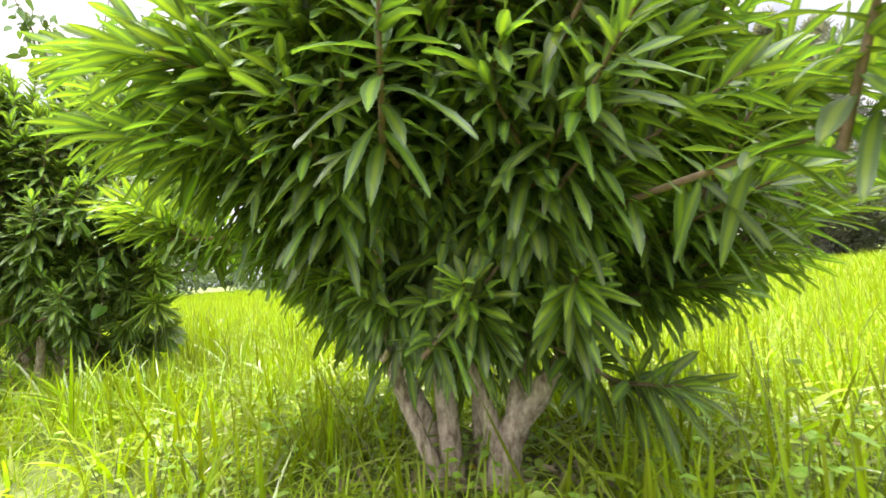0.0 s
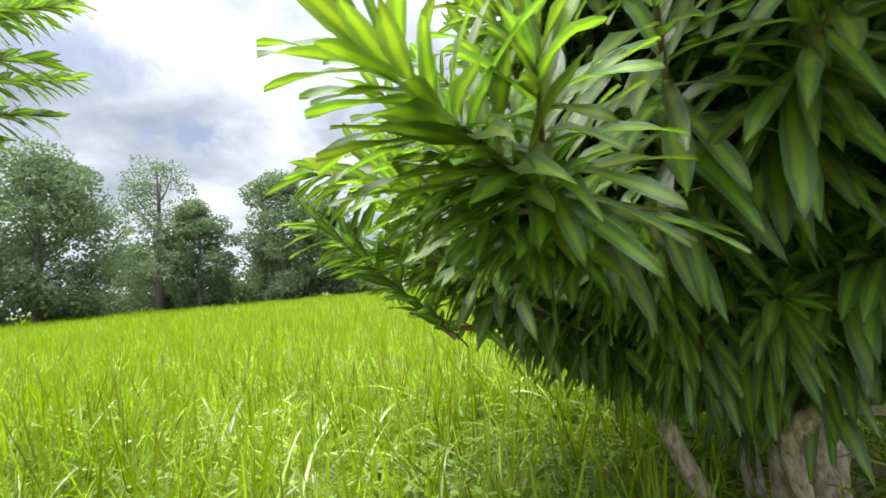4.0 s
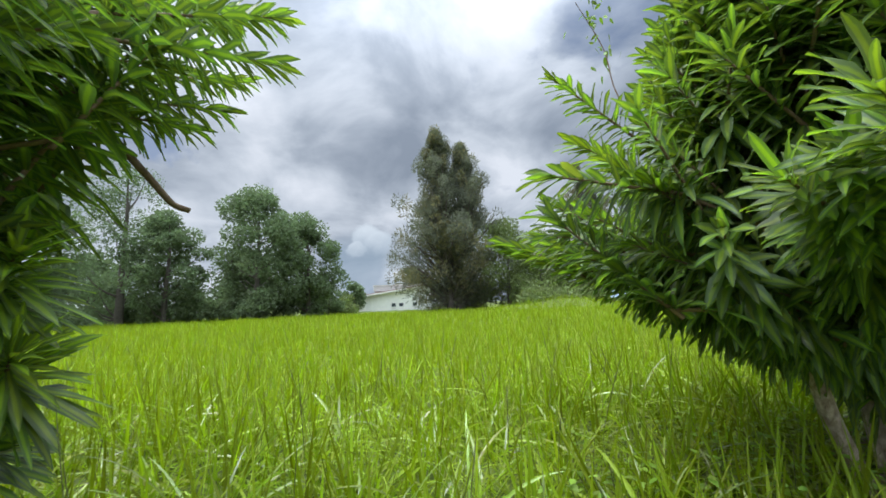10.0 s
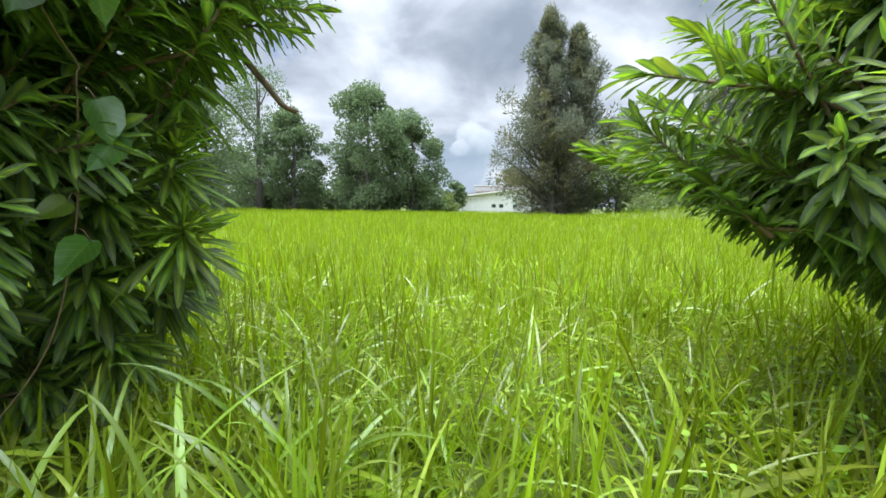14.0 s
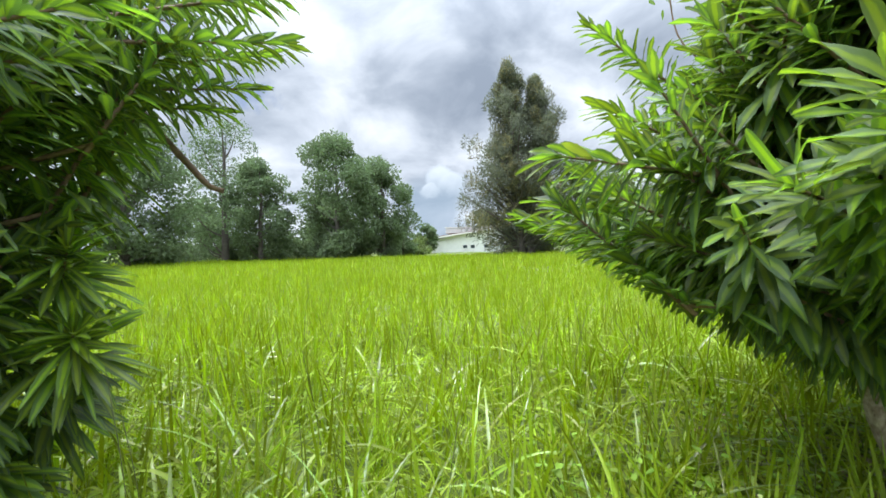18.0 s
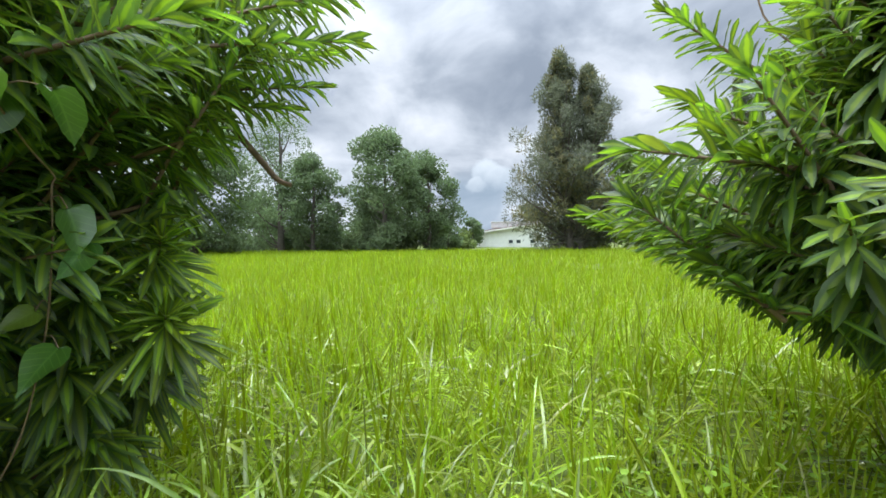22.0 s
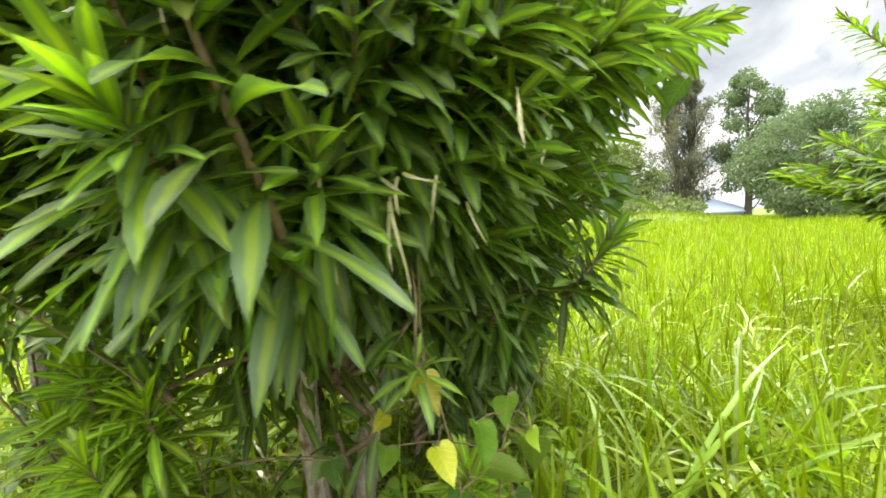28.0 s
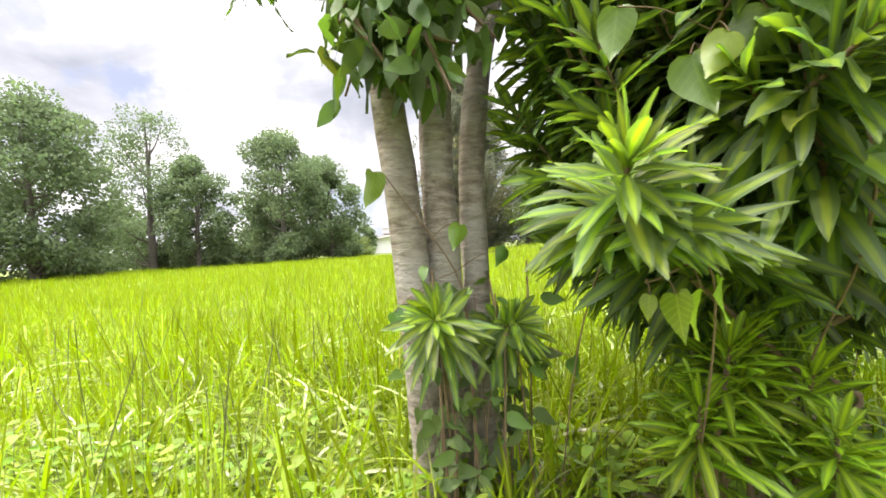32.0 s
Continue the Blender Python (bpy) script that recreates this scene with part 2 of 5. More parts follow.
MAT_BROAD_PIECE = leafy("ovate_leaf_single", True, **BROAD)
WEED = dict(margin=(0.17, 0.27, 0.04), centre=(0.17, 0.27, 0.04), young=(0.38, 0.46, 0.06), stripe=False, gloss=0.3, rough=0.5)
MAT_WEED = leafy("weed_leaf", False, **WEED)
GRASS_LOOK = dict(margin=(0.160, 0.213, 0.004), centre=(0.180, 0.234, 0.006), young=(0.37, 0.42, 0.06), old=(0.42, 0.36, 0.14), through_light=0.40, rough=0.40, spread=0.44, gloss=0.22, lit=(1.6, 1.85, 0.25))
MAT_GRASS = leafy("grass_blade", False, **GRASS_LOOK)
MAT_GRASS_FIELD = leafy("field_grass_blade", False, **{**GRASS_LOOK, "spread": 0.18})
MAT_GRASS_SHEEN = leafy("arching_grass_blade", False, **{**GRASS_LOOK, "margin": (0.17, 0.22, 0.03), "centre": (0.20, 0.25, 0.04), "rough": 0.30, "gloss": 1.0, "through_light": 0.28})
MAT_SHEEN_PIECE = leafy("arching_broad_blade", True, **{**GRASS_LOOK, "margin": (0.15, 0.23, 0.03), "centre": (0.18, 0.26, 0.05), "rough": 0.30, "gloss": 0.9, "through_light": 0.28})
MAT_GRASS_PIECE = leafy("broad_grass_blade", True, **GRASS_LOOK)
# far crowns: base colour raised and greyed in place of distance haze
MAT_FAR = leafy("far_foliage", False, margin=(0.124, 0.155, 0.092), centre=(0.124, 0.155, 0.092), young=(0.19, 0.23, 0.09), old=(0.07, 0.07, 0.03), stripe=False, rough=0.8, gloss=0.15, through_light=0.36, spread=0.30, lit=(1.7, 2.0, 1.4))
MAT_FAR_LIGHT = leafy("far_light_foliage", False, margin=(0.165, 0.205, 0.085), centre=(0.165, 0.205, 0.085), young=(0.24, 0.25, 0.08), old=(0.12, 0.11, 0.04), stripe=False, rough=0.8, gloss=0.15, through_light=0.34, spread=0.30, lit=(1.2, 1.3, 0.7))
MAT_NEEDLE = leafy("casuarina_foliage", False, margin=(0.135, 0.145, 0.115), centre=(0.135, 0.145, 0.115), young=(0.18, 0.13, 0.09), old=(0.14, 0.09, 0.04), stripe=False, rough=0.9, gloss=0.1, through_light=0.36, spread=0.25, lit=(1.6, 1.7, 1.3))


def solid(name, low, high, scale, rough, relief=0.3, distance=0.004, stretch=(1, 1, 1), patches=None):
    """An opaque surface with two scales of variation and relief."""
    m, t, out = material(name)
    co = node(t, "ShaderNodeTexCoord")
    mp = node(t, "ShaderNodeMapping")
    mp.inputs["Scale"].default_value = stretch
    link(t, co.outputs["Object"], mp.inputs["Vector"])
    fine = node(t, "ShaderNodeTexNoise", Scale=scale, Detail=8.0, Roughness=0.65)
    wide = node(t, "ShaderNodeTexNoise", Scale=scale * 0.13, Detail=4.0)
    link(t, mp.outputs[0], fine.inputs["Vector"])
    link(t, mp.outputs[0], wide.inputs["Vector"])
    col = ramp(t, fine.outputs["Fac"], [(0.36, low), (0.64, high)])
    if patches:
        col = mixcol(t, ramp(t, wide.outputs["Fac"], [(0.5, (0, 0, 0)), (0.62, (0.6, 0.6, 0.6))]), col, patches)
    else:
        col = mixcol(t, 0.5, col, mixcol(t, wide.outputs["Fac"], tuple(v * 0.7 for v in low), tuple(v * 1.1 for v in high)))
    p = node(t, "ShaderNodeBsdfPrincipled", Roughness=rough)
    link(t, col, p.inputs["Base Color"])
    link(t, bump(t, fine.outputs["Fac"], relief, distance), p.inputs["Normal"])
    link(t, p.outputs[0], out.inputs["Surface"])
    return m


MAT_BARK = solid("pale_bark", (0.20, 0.135, 0.085), (0.64, 0.53, 0.40), 34.0, 0.85, 1.0, 0.03, (1, 1, 0.45), (0.50, 0.40, 0.29))
MAT_TWIG = solid("brown_twig", (0.10, 0.06, 0.035), (0.24, 0.16, 0.09), 40.0, 0.8, 0.5, 0.004)
MAT_TREE_BARK = solid("grey_ringed_bark", (0.17, 0.135, 0.10), (0.38, 0.33, 0.26), 16.0, 0.9, 1.0, 0.035, (0.8, 0.8, 2.2), (0.42, 0.39, 0.34))
MAT_FAR_BARK = solid("far_bark", (0.06, 0.05, 0.04), (0.14, 0.12, 0.10), 3.0, 0.9)
MAT_SOIL = solid("grassy_soil", (0.07, 0.09, 0.012), (0.14, 0.19, 0.018), 3.0, 0.95, 0.6, 0.03, (1, 1, 1), (0.10, 0.12, 0.03))
MAT_DRY = solid("dry_litter", (0.16, 0.12, 0.06), (0.36, 0.30, 0.17), 30.0, 0.95, 0.8, 0.02)
MAT_STRAW = solid("dry_straw", (0.42, 0.36, 0.20), (0.62, 0.55, 0.36), 60.0, 0.8)
MAT_WALL = solid("white_wall_paint", (0.74, 0.74, 0.70), (0.86, 0.86, 0.82), 2.0, 0.8, 0.1)
MAT_ROOF = solid("grey_sheet_roof", (0.40, 0.40, 0.39), (0.55, 0.55, 0.54), 1.5, 0.6, 0.1)
MAT_BLUE_ROOF = solid("pale_blue_sheet", (0.42, 0.50, 0.68), (0.55, 0.62, 0.78), 1.2, 0.5, 0.1)
MAT_TRIM = solid("brown_fascia", (0.20, 0.11, 0.08), (0.30, 0.17, 0.13), 4.0, 0.7, 0.1)
MAT_GLASS = solid("dark_window_glass", (0.04, 0.05, 0.06), (0.07, 0.08, 0.09), 1.0, 0.15, 0.02)
MAT_STALK = solid("dark_grass_stalk", (0.06, 0.08, 0.02), (0.16, 0.17, 0.05), 60.0, 0.7)

rng = np.random.default_rng(7)


# ---- mesh helpers ----
def mesh_of(name, verts, quads, mat, uv=None, tone=None, smooth=True):
    """A mesh from arrays of vertices and four-cornered faces."""
    me = bpy.data.meshes.new(name)
    verts, quads = np.asarray(verts, np.float32), np.asarray(quads, np.int32)
    me.vertices.add(len(verts))
    me.vertices.foreach_set("co", verts.ravel())
    me.loops.add(quads.size)
    me.loops.foreach_set("vertex_index", quads.ravel())
    me.polygons.add(len(quads))
    me.polygons.foreach_set("loop_start", np.arange(0, quads.size, quads.shape[1], dtype=np.int32))
    me.polygons.foreach_set("use_smooth", np.full(len(quads), smooth))
    me.update(calc_edges=True)
    if uv is not None:
        layer = me.uv_layers.new(name="UVMap")
        layer.data.foreach_set("uv", np.asarray(uv, np.float32)[quads.ravel()].ravel())
    if tone is not None:
        a = me.attributes.new("tone", "FLOAT", "POINT")
        a.data.foreach_set("value", np.asarray(tone, np.float32))
    me.materials.append(mat)
    me.validate()
    return me


def part(name, data, mat, parent, label=""):
    """One mesh object, from a bmesh or a mesh, under a thing or a part."""
    if isinstance(data, bmesh.types.BMesh):
        me = bpy.data.meshes.new(name)
        data.to_mesh(me)
        data.free()
        me.materials.append(mat)
    else:
        me = data
    ob = new(name, me)
    ob.parent = parent
    if parent is not None:
        ob.matrix_parent_inverse = parent.matrix_basis.inverted()
    return tagged(ob, label)


def empty(name, place, label, category, group="", kind=""):
    ob = new(name)
    ob.matrix_basis = pose(*place)
    ob.empty_display_size = 0.2
    return tagged(ob, label, category, group, kind)


def spline(points, n):
    """A smooth run through points (Catmull-Rom)."""
    p = np.asarray(points, float)
    p = np.vstack([2 * p[0] - p[1], p, 2 * p[-1] - p[-2]])
    out = []
    for i in range(1, len(p) - 2):
        for s in np.linspace(0, 1, n, endpoint=False):
            a, b, c, d = p[i - 1:i + 3]
            out.append(0.5 * (2 * b + (c - a) * s + (2 * a - 5 * b + 4 * c - d) * s * s + (3 * b - 3 * c + d - a) * s ** 3))
    out.append(p[-2])
    return np.array(out)


def tube_arrays(path, radii, sides=8, rough=0.0, seed=0):
    """Rings along a path: vertices and quads of a round limb with an uneven skin."""
    g = np.random.default_rng(seed)
    path = np.asarray(path, float)
    tang = np.gradient(path, axis=0)
    tang /= np.linalg.norm(tang, axis=1)[:, None] + 1e-9
    ref = np.array([0.31, 0.95, 0.05]) if abs(tang[:, 2]).mean() > 0.5 else np.array([0.05, 0.1, 1.0])
    a = np.cross(tang, ref)
    a /= np.linalg.norm(a, axis=1)[:, None] + 1e-9
    b = np.cross(tang, a)
    ang = np.linspace(0, 2 * np.pi, sides, endpoint=False)
    r = np.asarray(radii, float)[:, None] * (1 + rough * g.standard_normal((len(path), sides)))
    v = path[:, None] + r[..., None] * (np.cos(ang)[None, :, None] * a[:, None] + np.sin(ang)[None, :, None] * b[:, None])
    i, k = np.meshgrid(np.arange(len(path) - 1), np.arange(sides), indexing="ij")
    k2 = (k + 1) % sides
    q = np.stack([i * sides + k, i * sides + k2, (i + 1) * sides + k2, (i + 1) * sides + k], -1).reshape(-1, 4)
    return v.reshape(-1, 3), q


def tube(name, points, r0, r1, mat, parent, sides=10, rough=0.05, steps=6, label="", seed=0, flare=0.0):
    path = spline(points, steps)
    s = np.linspace(0, 1, len(path))
    rad = r0 + (r1 - r0) * s + flare * np.exp(-s * 9)
    v, q = tube_arrays(path, rad, sides, rough, seed)
    return part(name, mesh_of(name, v, q, mat), mat, parent, label)


def joined_tubes(runs, sides=5):
    vs, qs, n = [], [], 0
    for k, (path, rad) in enumerate(runs):
        v, q = tube_arrays(path, rad, sides, 0.04, k)
        vs.append(v)
        qs.append(q + n)
        n += len(v)
    return np.vstack(vs), np.vstack(qs)


# Blade outline: half-width over the length, for long, ovate and grass leaves.
LANCE = ((0, 0.34), (0.12, 0.48), (0.32, 0.84), (0.56, 1.0), (0.78, 0.76), (0.92, 0.36), (1, 0.02))
LANCE_FAR = ((0, 0.34), (0.30, 0.84), (0.66, 0.96), (1, 0.02))
OVATE = ((0, 0.10), (0.15, 0.75), (0.38, 1.0), (0.65, 0.80), (0.87, 0.36), (1, 0.02))
GRASS = ((0, 0.7), (0.3, 1.0), (0.62, 0.8), (0.85, 0.45), (1, 0.04))
LONG = ((0, 0.6), (0.12, 0.85), (0.26, 1.0), (0.42, 0.97), (0.58, 0.84), (0.72, 0.66), (0.84, 0.45), (0.93, 0.24), (1, 0.03))
GRASS_FAR = ((0, 1.0), (0.55, 0.8), (1, 0.06))
GRASS_DISTANT = ((0, 1.0), (1, 0.12))


def blades(base, along, normal, length, width, droop, tone, outline=LANCE, channel=0.28, cross=3, ripple=0.0):
    """Arrays of many leaves at once: vertices, quads, uv and tone."""
    base, along, normal = (np.asarray(a, float) for a in (base, along, normal))
    n = len(base)
    along = along / (np.linalg.norm(along, axis=1)[:, None] + 1e-9)
    side = np.cross(along, normal)
    side /= np.linalg.norm(side, axis=1)[:, None] + 1e-9
    up = np.cross(side, along)
    s = np.array([o[0] for o in outline])
    w = np.array([o[1] for o in outline])
    x = np.linspace(-1, 1, cross)
    length, width, droop = (np.broadcast_to(np.asarray(a, float), (n,)) for a in (length, width, droop))
    mid = base[:, None] + along[:, None] * (s[None, :, None] * length[:, None, None])
    mid = mid - np.array([0, 0, 1.0]) * ((s ** 2)[None, :] * (droop * length)[:, None])[..., None]
    v = mid[:, :, None] + side[:, None, None] * (x[None, None, :, None] * w[None, :, None, None] * (width / 2)[:, None, None, None])
    v = v + up[:, None, None] * ((np.abs(x)[None, None, :] * w[None, :, None]) * (channel * width / 2)[:, None, None])[..., None]
    if ripple:
        phase = rng.uniform(0, 6.28, n)
        wavy = np.sin(s[None, :] * 8.0 + phase[:, None]) * ripple * width[:, None]
        bend = np.sin(s[None, :] * 2.4 + phase[:, None] * 0.5) * s[None, :] * ripple * length[:, None] * 0.25
        v = v + up[:, None, None] * (wavy[:, :, None] * x[None, None, :])[..., None] + side[:, None, None] * bend[:, :, None, None]
    ns, nx = len(s), cross
    i, k = np.meshgrid(np.arange(ns - 1), np.arange(nx - 1), indexing="ij")
    q = np.stack([i * nx + k, i * nx + k + 1, (i + 1) * nx + k + 1, (i + 1) * nx + k], -1).reshape(-1, 4)
    quads = (q[None] + (np.arange(n) * ns * nx)[:, None, None]).reshape(-1, 4)
    uv = np.stack(np.broadcast_arrays(((x + 1) / 2)[None, :], s[:, None]), -1).reshape(-1, 2)
    uv = np.tile(uv, (n, 1))
    return v.reshape(-1, 3), quads, uv, np.repeat(np.broadcast_to(np.asarray(tone, float), (n,)), ns * nx)


# ---- ground ----
def ground_height(x, y):
    x, y = np.asarray(x, float), np.asarray(y, float)
    swell = 0.05 * np.sin(x * 0.31 + 1.2) * np.cos(y * 0.27) + 0.03 * np.sin(x * 1.1 + y * 0.7)
    mound = 0.9 * np.exp(-((x - 12.5) / 5.5) ** 2 - ((y - 36) / 2.5) ** 2)
    return swell * np.clip(np.hypot(x + 3, y) / 8, 0.25, 1) + mound


def grid_axis(lo, hi, near_lo, near_hi, step):
    inner = np.arange(near_lo, near_hi + step, step)
    outer_hi = near_hi + np.geomspace(step, hi - near_hi, 40)
    outer_lo = near_lo - np.geomspace(step, near_lo - lo, 40)[::-1]
    return np.concatenate([outer_lo, inner, outer_hi])


gx, gy = grid_axis(-1500, 1500, -30, 30, 0.75), grid_axis(-1500, 1500, -8, 50, 0.75)
GX, GY = np.meshgrid(gx, gy, indexing="ij")
gv = np.stack([GX, GY, ground_height(GX, GY)], -1).reshape(-1, 3)
gi, gk = np.meshgrid(np.arange(len(gx) - 1), np.arange(len(gy) - 1), indexing="ij")
w = len(gy)
gq = np.stack([gi * w + gk, (gi + 1) * w + gk, (gi + 1) * w + gk + 1, gi * w + gk + 1], -1).reshape(-1, 4)
tagged(new("ground", mesh_of("ground", gv, gq, MAT_SOIL)), "green meadow soil under tall grass", "ground", kind="structure")

TRUNKS = np.array([(-0.72, 1.93), (-0.5, 2.02), (-5.2, 0.95), (-6.4, 1.22)])


def walked(x):
    """How far out the trodden line lies at x."""
    return np.interp(x, (-7.0, -4.7, -3.0, -1.0, 0.6), (-0.3, -0.3, 0.4, 0.5, 0.5))


def meadow(name, x0, x1, y0, y1, density, low, high, wide, outline, cross, label, keep=None, arch=0.0, bare=0.0, pale=0.06, stiff=0.32, tuft=1, mat=MAT_GRASS):
    """Grass blades over a rectangle: upright ones, and a share that arches over."""
    n = int((x1 - x0) * (y1 - y0) * density / tuft) * tuft
    x, y = (np.repeat(rng.uniform(lo, hi, n // tuft), tuft) for lo, hi in ((x0, x1), (y0, y1)))
    az = rng.uniform(0, 2 * np.pi, n)
    out = rng.uniform(0, 0.022, n) * math.sqrt(tuft)
    x, y = x + out * np.cos(az), y + out * np.sin(az)
    ok = np.ones(n, bool) if keep is None else keep(x, y)
    for tx, ty in TRUNKS:
        ok &= np.hypot(x - tx, y - ty) > 0.10 + bare * rng.random(n)
    ok &= rng.random(n) < 0.72 + 0.28 * np.sin(x * 2.3 + 1.7 * np.sin(y * 1.9)) * np.sin(y * 2.1 + 1.3 * np.sin(x * 1.6))
    x, y, az = x[ok], y[ok], az[ok]
    n = len(x)
    tall = rng.uniform(low, high, n) * (0.80 + 0.20 * np.sin(x * 1.7 + np.cos(y * 1.3) * 2) * np.sin(y * 1.1 + 0.6))
    bowed = rng.random(n) < arch
    tall = np.where(bowed, tall * 1.35, tall)
    tilt = np.where(bowed, rng.uniform(0.25, 0.75, n), np.abs(rng.normal(0.0, stiff, n)))
    along = np.stack([np.cos(az) * np.sin(tilt), np.sin(az) * np.sin(tilt), np.cos(tilt)], -1)
    face = az + rng.normal(0, 0.5, n)
    normal = np.stack([-np.cos(face), -np.sin(face), 0.5 * np.ones(n)], -1)
    droop = np.where(bowed, rng.uniform(0.35, 0.85, n), np.clip(rng.gamma(1.4, 0.10, n), 0, 0.5))
    along[:, 0] += droop * np.cos(az) * 0.9
    along[:, 1] += droop * np.sin(az) * 0.9
    near = np.clip((y - walked(x)) / 0.6, 0.45, 1.0)
    tall = tall * near
    base = np.stack([x, y, ground_height(x, y) - 0.02], -1)
    tone = np.where(rng.random(n) < pale, rng.uniform(0.6, 1.0, n), rng.uniform(0, 0.30, n)) + 0.25 * bowed
    v, q, uv, tn = blades(base, along, normal, tall, wide * rng.uniform(0.6, 1.4, n) * np.where(bowed, 1.35, 1.0), droop, np.clip(tone, 0, 1), outline, 0.3, cross)
    return tagged(new(name, mesh_of(name, v, q, mat, uv, tn)), label, "grass", kind="stuff")


meadow("meadow_grass", -10.5, 3.5, 0.15, 5.2, 340, 0.40, 0.78, 0.0155, GRASS, 3, "tall bright green meadow grass in spreading tufts", arch=0.30, bare=0.45, keep=lambda x, y: y > walked(x) + 0.18, pale=0.12, stiff=0.42, tuft=6)
meadow("meadow_grass", -10.5, 3.5, 0.15, 5.2, 280, 0.34, 0.68, 0.0072, GRASS, 2, "finer grass blades among the tufts", arch=0.55, bare=0.3, keep=lambda x, y: y > walked(x) + 0.18, pale=0.2, stiff=0.45, tuft=4)
meadow("meadow_grass", -10.5, 3.5, 0.0, 4.2, 64, 0.52, 0.86, 0.0135, LONG, 3, "pale glossy grass blades arching over", arch=1.0, bare=0.1, keep=lambda x, y: y > walked(x) + 0.55, pale=0.3, tuft=4, mat=MAT_GRASS_SHEEN)
meadow("meadow_grass", -9.8, -6.2, 0.05, 2.6, 230, 0.36, 0.62, 0.012, LONG, 3, "tangled arching grass beside the grey trunks", arch=0.9, bare=0.2, pale=0.25, tuft=4, mat=MAT_GRASS_SHEEN)
meadow("meadow_grass", -10.5, 3.5, -3.0, 0.9, 640, 0.14, 0.34, 0.009, GRASS, 2, "shorter trodden meadow grass along the walk", arch=0.4, bare=0.3, keep=lambda x, y: y < walked(x) + 0.3)
meadow("meadow_grass", -18, 14, 5.2, 15, 300, 0.40, 0.72, 0.019, GRASS[::2], 2, "tall bright green meadow grass in the open field", arch=0.30, pale=0.15, stiff=0.4, tuft=6, mat=MAT_GRASS_FIELD)
meadow("meadow_grass", -50, 42, 15, 47, 48, 0.42, 0.74, 0.055, GRASS_DISTANT, 2, "bright green grass of the far field", arch=0.2, pale=0.15, mat=MAT_GRASS_FIELD)
meadow("meadow_grass", -40, -10.5, -2, 15, 130, 0.40, 0.72, 0.03, GRASS_FAR, 2, "tall meadow grass beside the tree row", keep=lambda x, y: (x < -18) | (y < 5.2))
meadow("meadow_grass", 3.5, 30, -2, 15, 130, 0.40, 0.72, 0.03, GRASS_FAR, 2, "tall meadow grass past the round shrub", keep=lambda x, y: (x > 14) | (y < 5.2))



def grass_tuft(x, y, count, tall, wide, pale, mat=MAT_GRASS_PIECE, droop=(0.55, 1.0), lean=(0.08, 0.42)):
    """Broad blades that arch out of one foot."""
    z0 = float(ground_height(x, y)) - 0.02
    ob = empty("grass_tuft", (x, y, z0), "broad pale green grass blades arching over", "grass", "broad grass tufts")
    az0 = rng.uniform(0, 6.28)
    for k in range(count):
        az = az0 + k * 2.4 + rng.normal(0, 0.3)
        tilt, length = rng.uniform(*lean), tall * rng.uniform(0.7, 1.15)
        d = np.array([[math.cos(az) * math.sin(tilt) * 1.5, math.sin(az) * math.sin(tilt) * 1.5, math.cos(tilt)]])
        foot = np.array([[x + 0.02 * math.cos(az), y + 0.02 * math.sin(az), z0]])
        face = az + rng.normal(0, 0.5)
        v, q, uv, tn = blades(foot, d, [(-math.cos(face), -math.sin(face), 0.6)], length, wide * rng.uniform(0.7, 1.3), rng.uniform(*droop), min(1, pale * rng.uniform(0.3, 1.4)), LONG, 0.35, 3)
        part("blade", mesh_of("blade", v, q, mat, uv, tn), mat, ob)


for x, y, n, h, w in ((-4.22, 1.32, 11, 0.75, 0.026), (-4.10, 1.52, 12, 0.80, 0.022), (-4.15, 1.88, 12, 0.75, 0.020), (-3.60, 1.50, 11, 0.72, 0.018), (-3.15, 1.62, 9, 0.70, 0.015), (-2.62, 1.62, 9, 0.66, 0.015), (-3.95, 2.02, 12, 0.78, 0.018), (-3.45, 1.95, 9, 0.72, 0.016), (-3.86, 1.16, 9, 0.62, 0.030), (-2.2, 1.75, 8, 0.40, 0.012),
                      (-3.7, 1.2, 9, 0.62, 0.018), (-4.52, 0.98, 12, 0.78, 0.014), (-4.42, 1.05, 11, 0.72, 0.014), (-2.85, 2.0, 10, 0.72, 0.016), (-4.3, 2.3, 10, 0.75, 0.018), (-1.7, 1.6, 9, 0.62, 0.015), (-7.45, 0.5, 11, 0.6, 0.012), (-7.2, 0.4, 10, 0.5, 0.012), (-6.75, 0.6, 10, 0.5, 0.012), (-7.9, 0.7, 11, 0.6, 0.012), (-8.3, 0.5, 10, 0.6, 0.012), (-7.6, 0.25, 10, 0.5, 0.012), (-6.3, 0.6, 9, 0.45, 0.012), (-7.3, 0.75, 10, 0.6, 0.014), (-7.0, 0.55, 9, 0.55, 0.014), (-6.9, 0.95, 9, 0.6, 0.014), (-7.7, 1.1, 9, 0.62, 0.014), (-3.2, 2.5, 10, 0.75, 0.016), (-2.4, 2.4, 9, 0.7, 0.016), (0.5, 1.5, 9, 0.55, 0.014), (-1.9, 2.2, 9, 0.6, 0.014)):
    grass_tuft(x, y, n, h, w, 0.75)
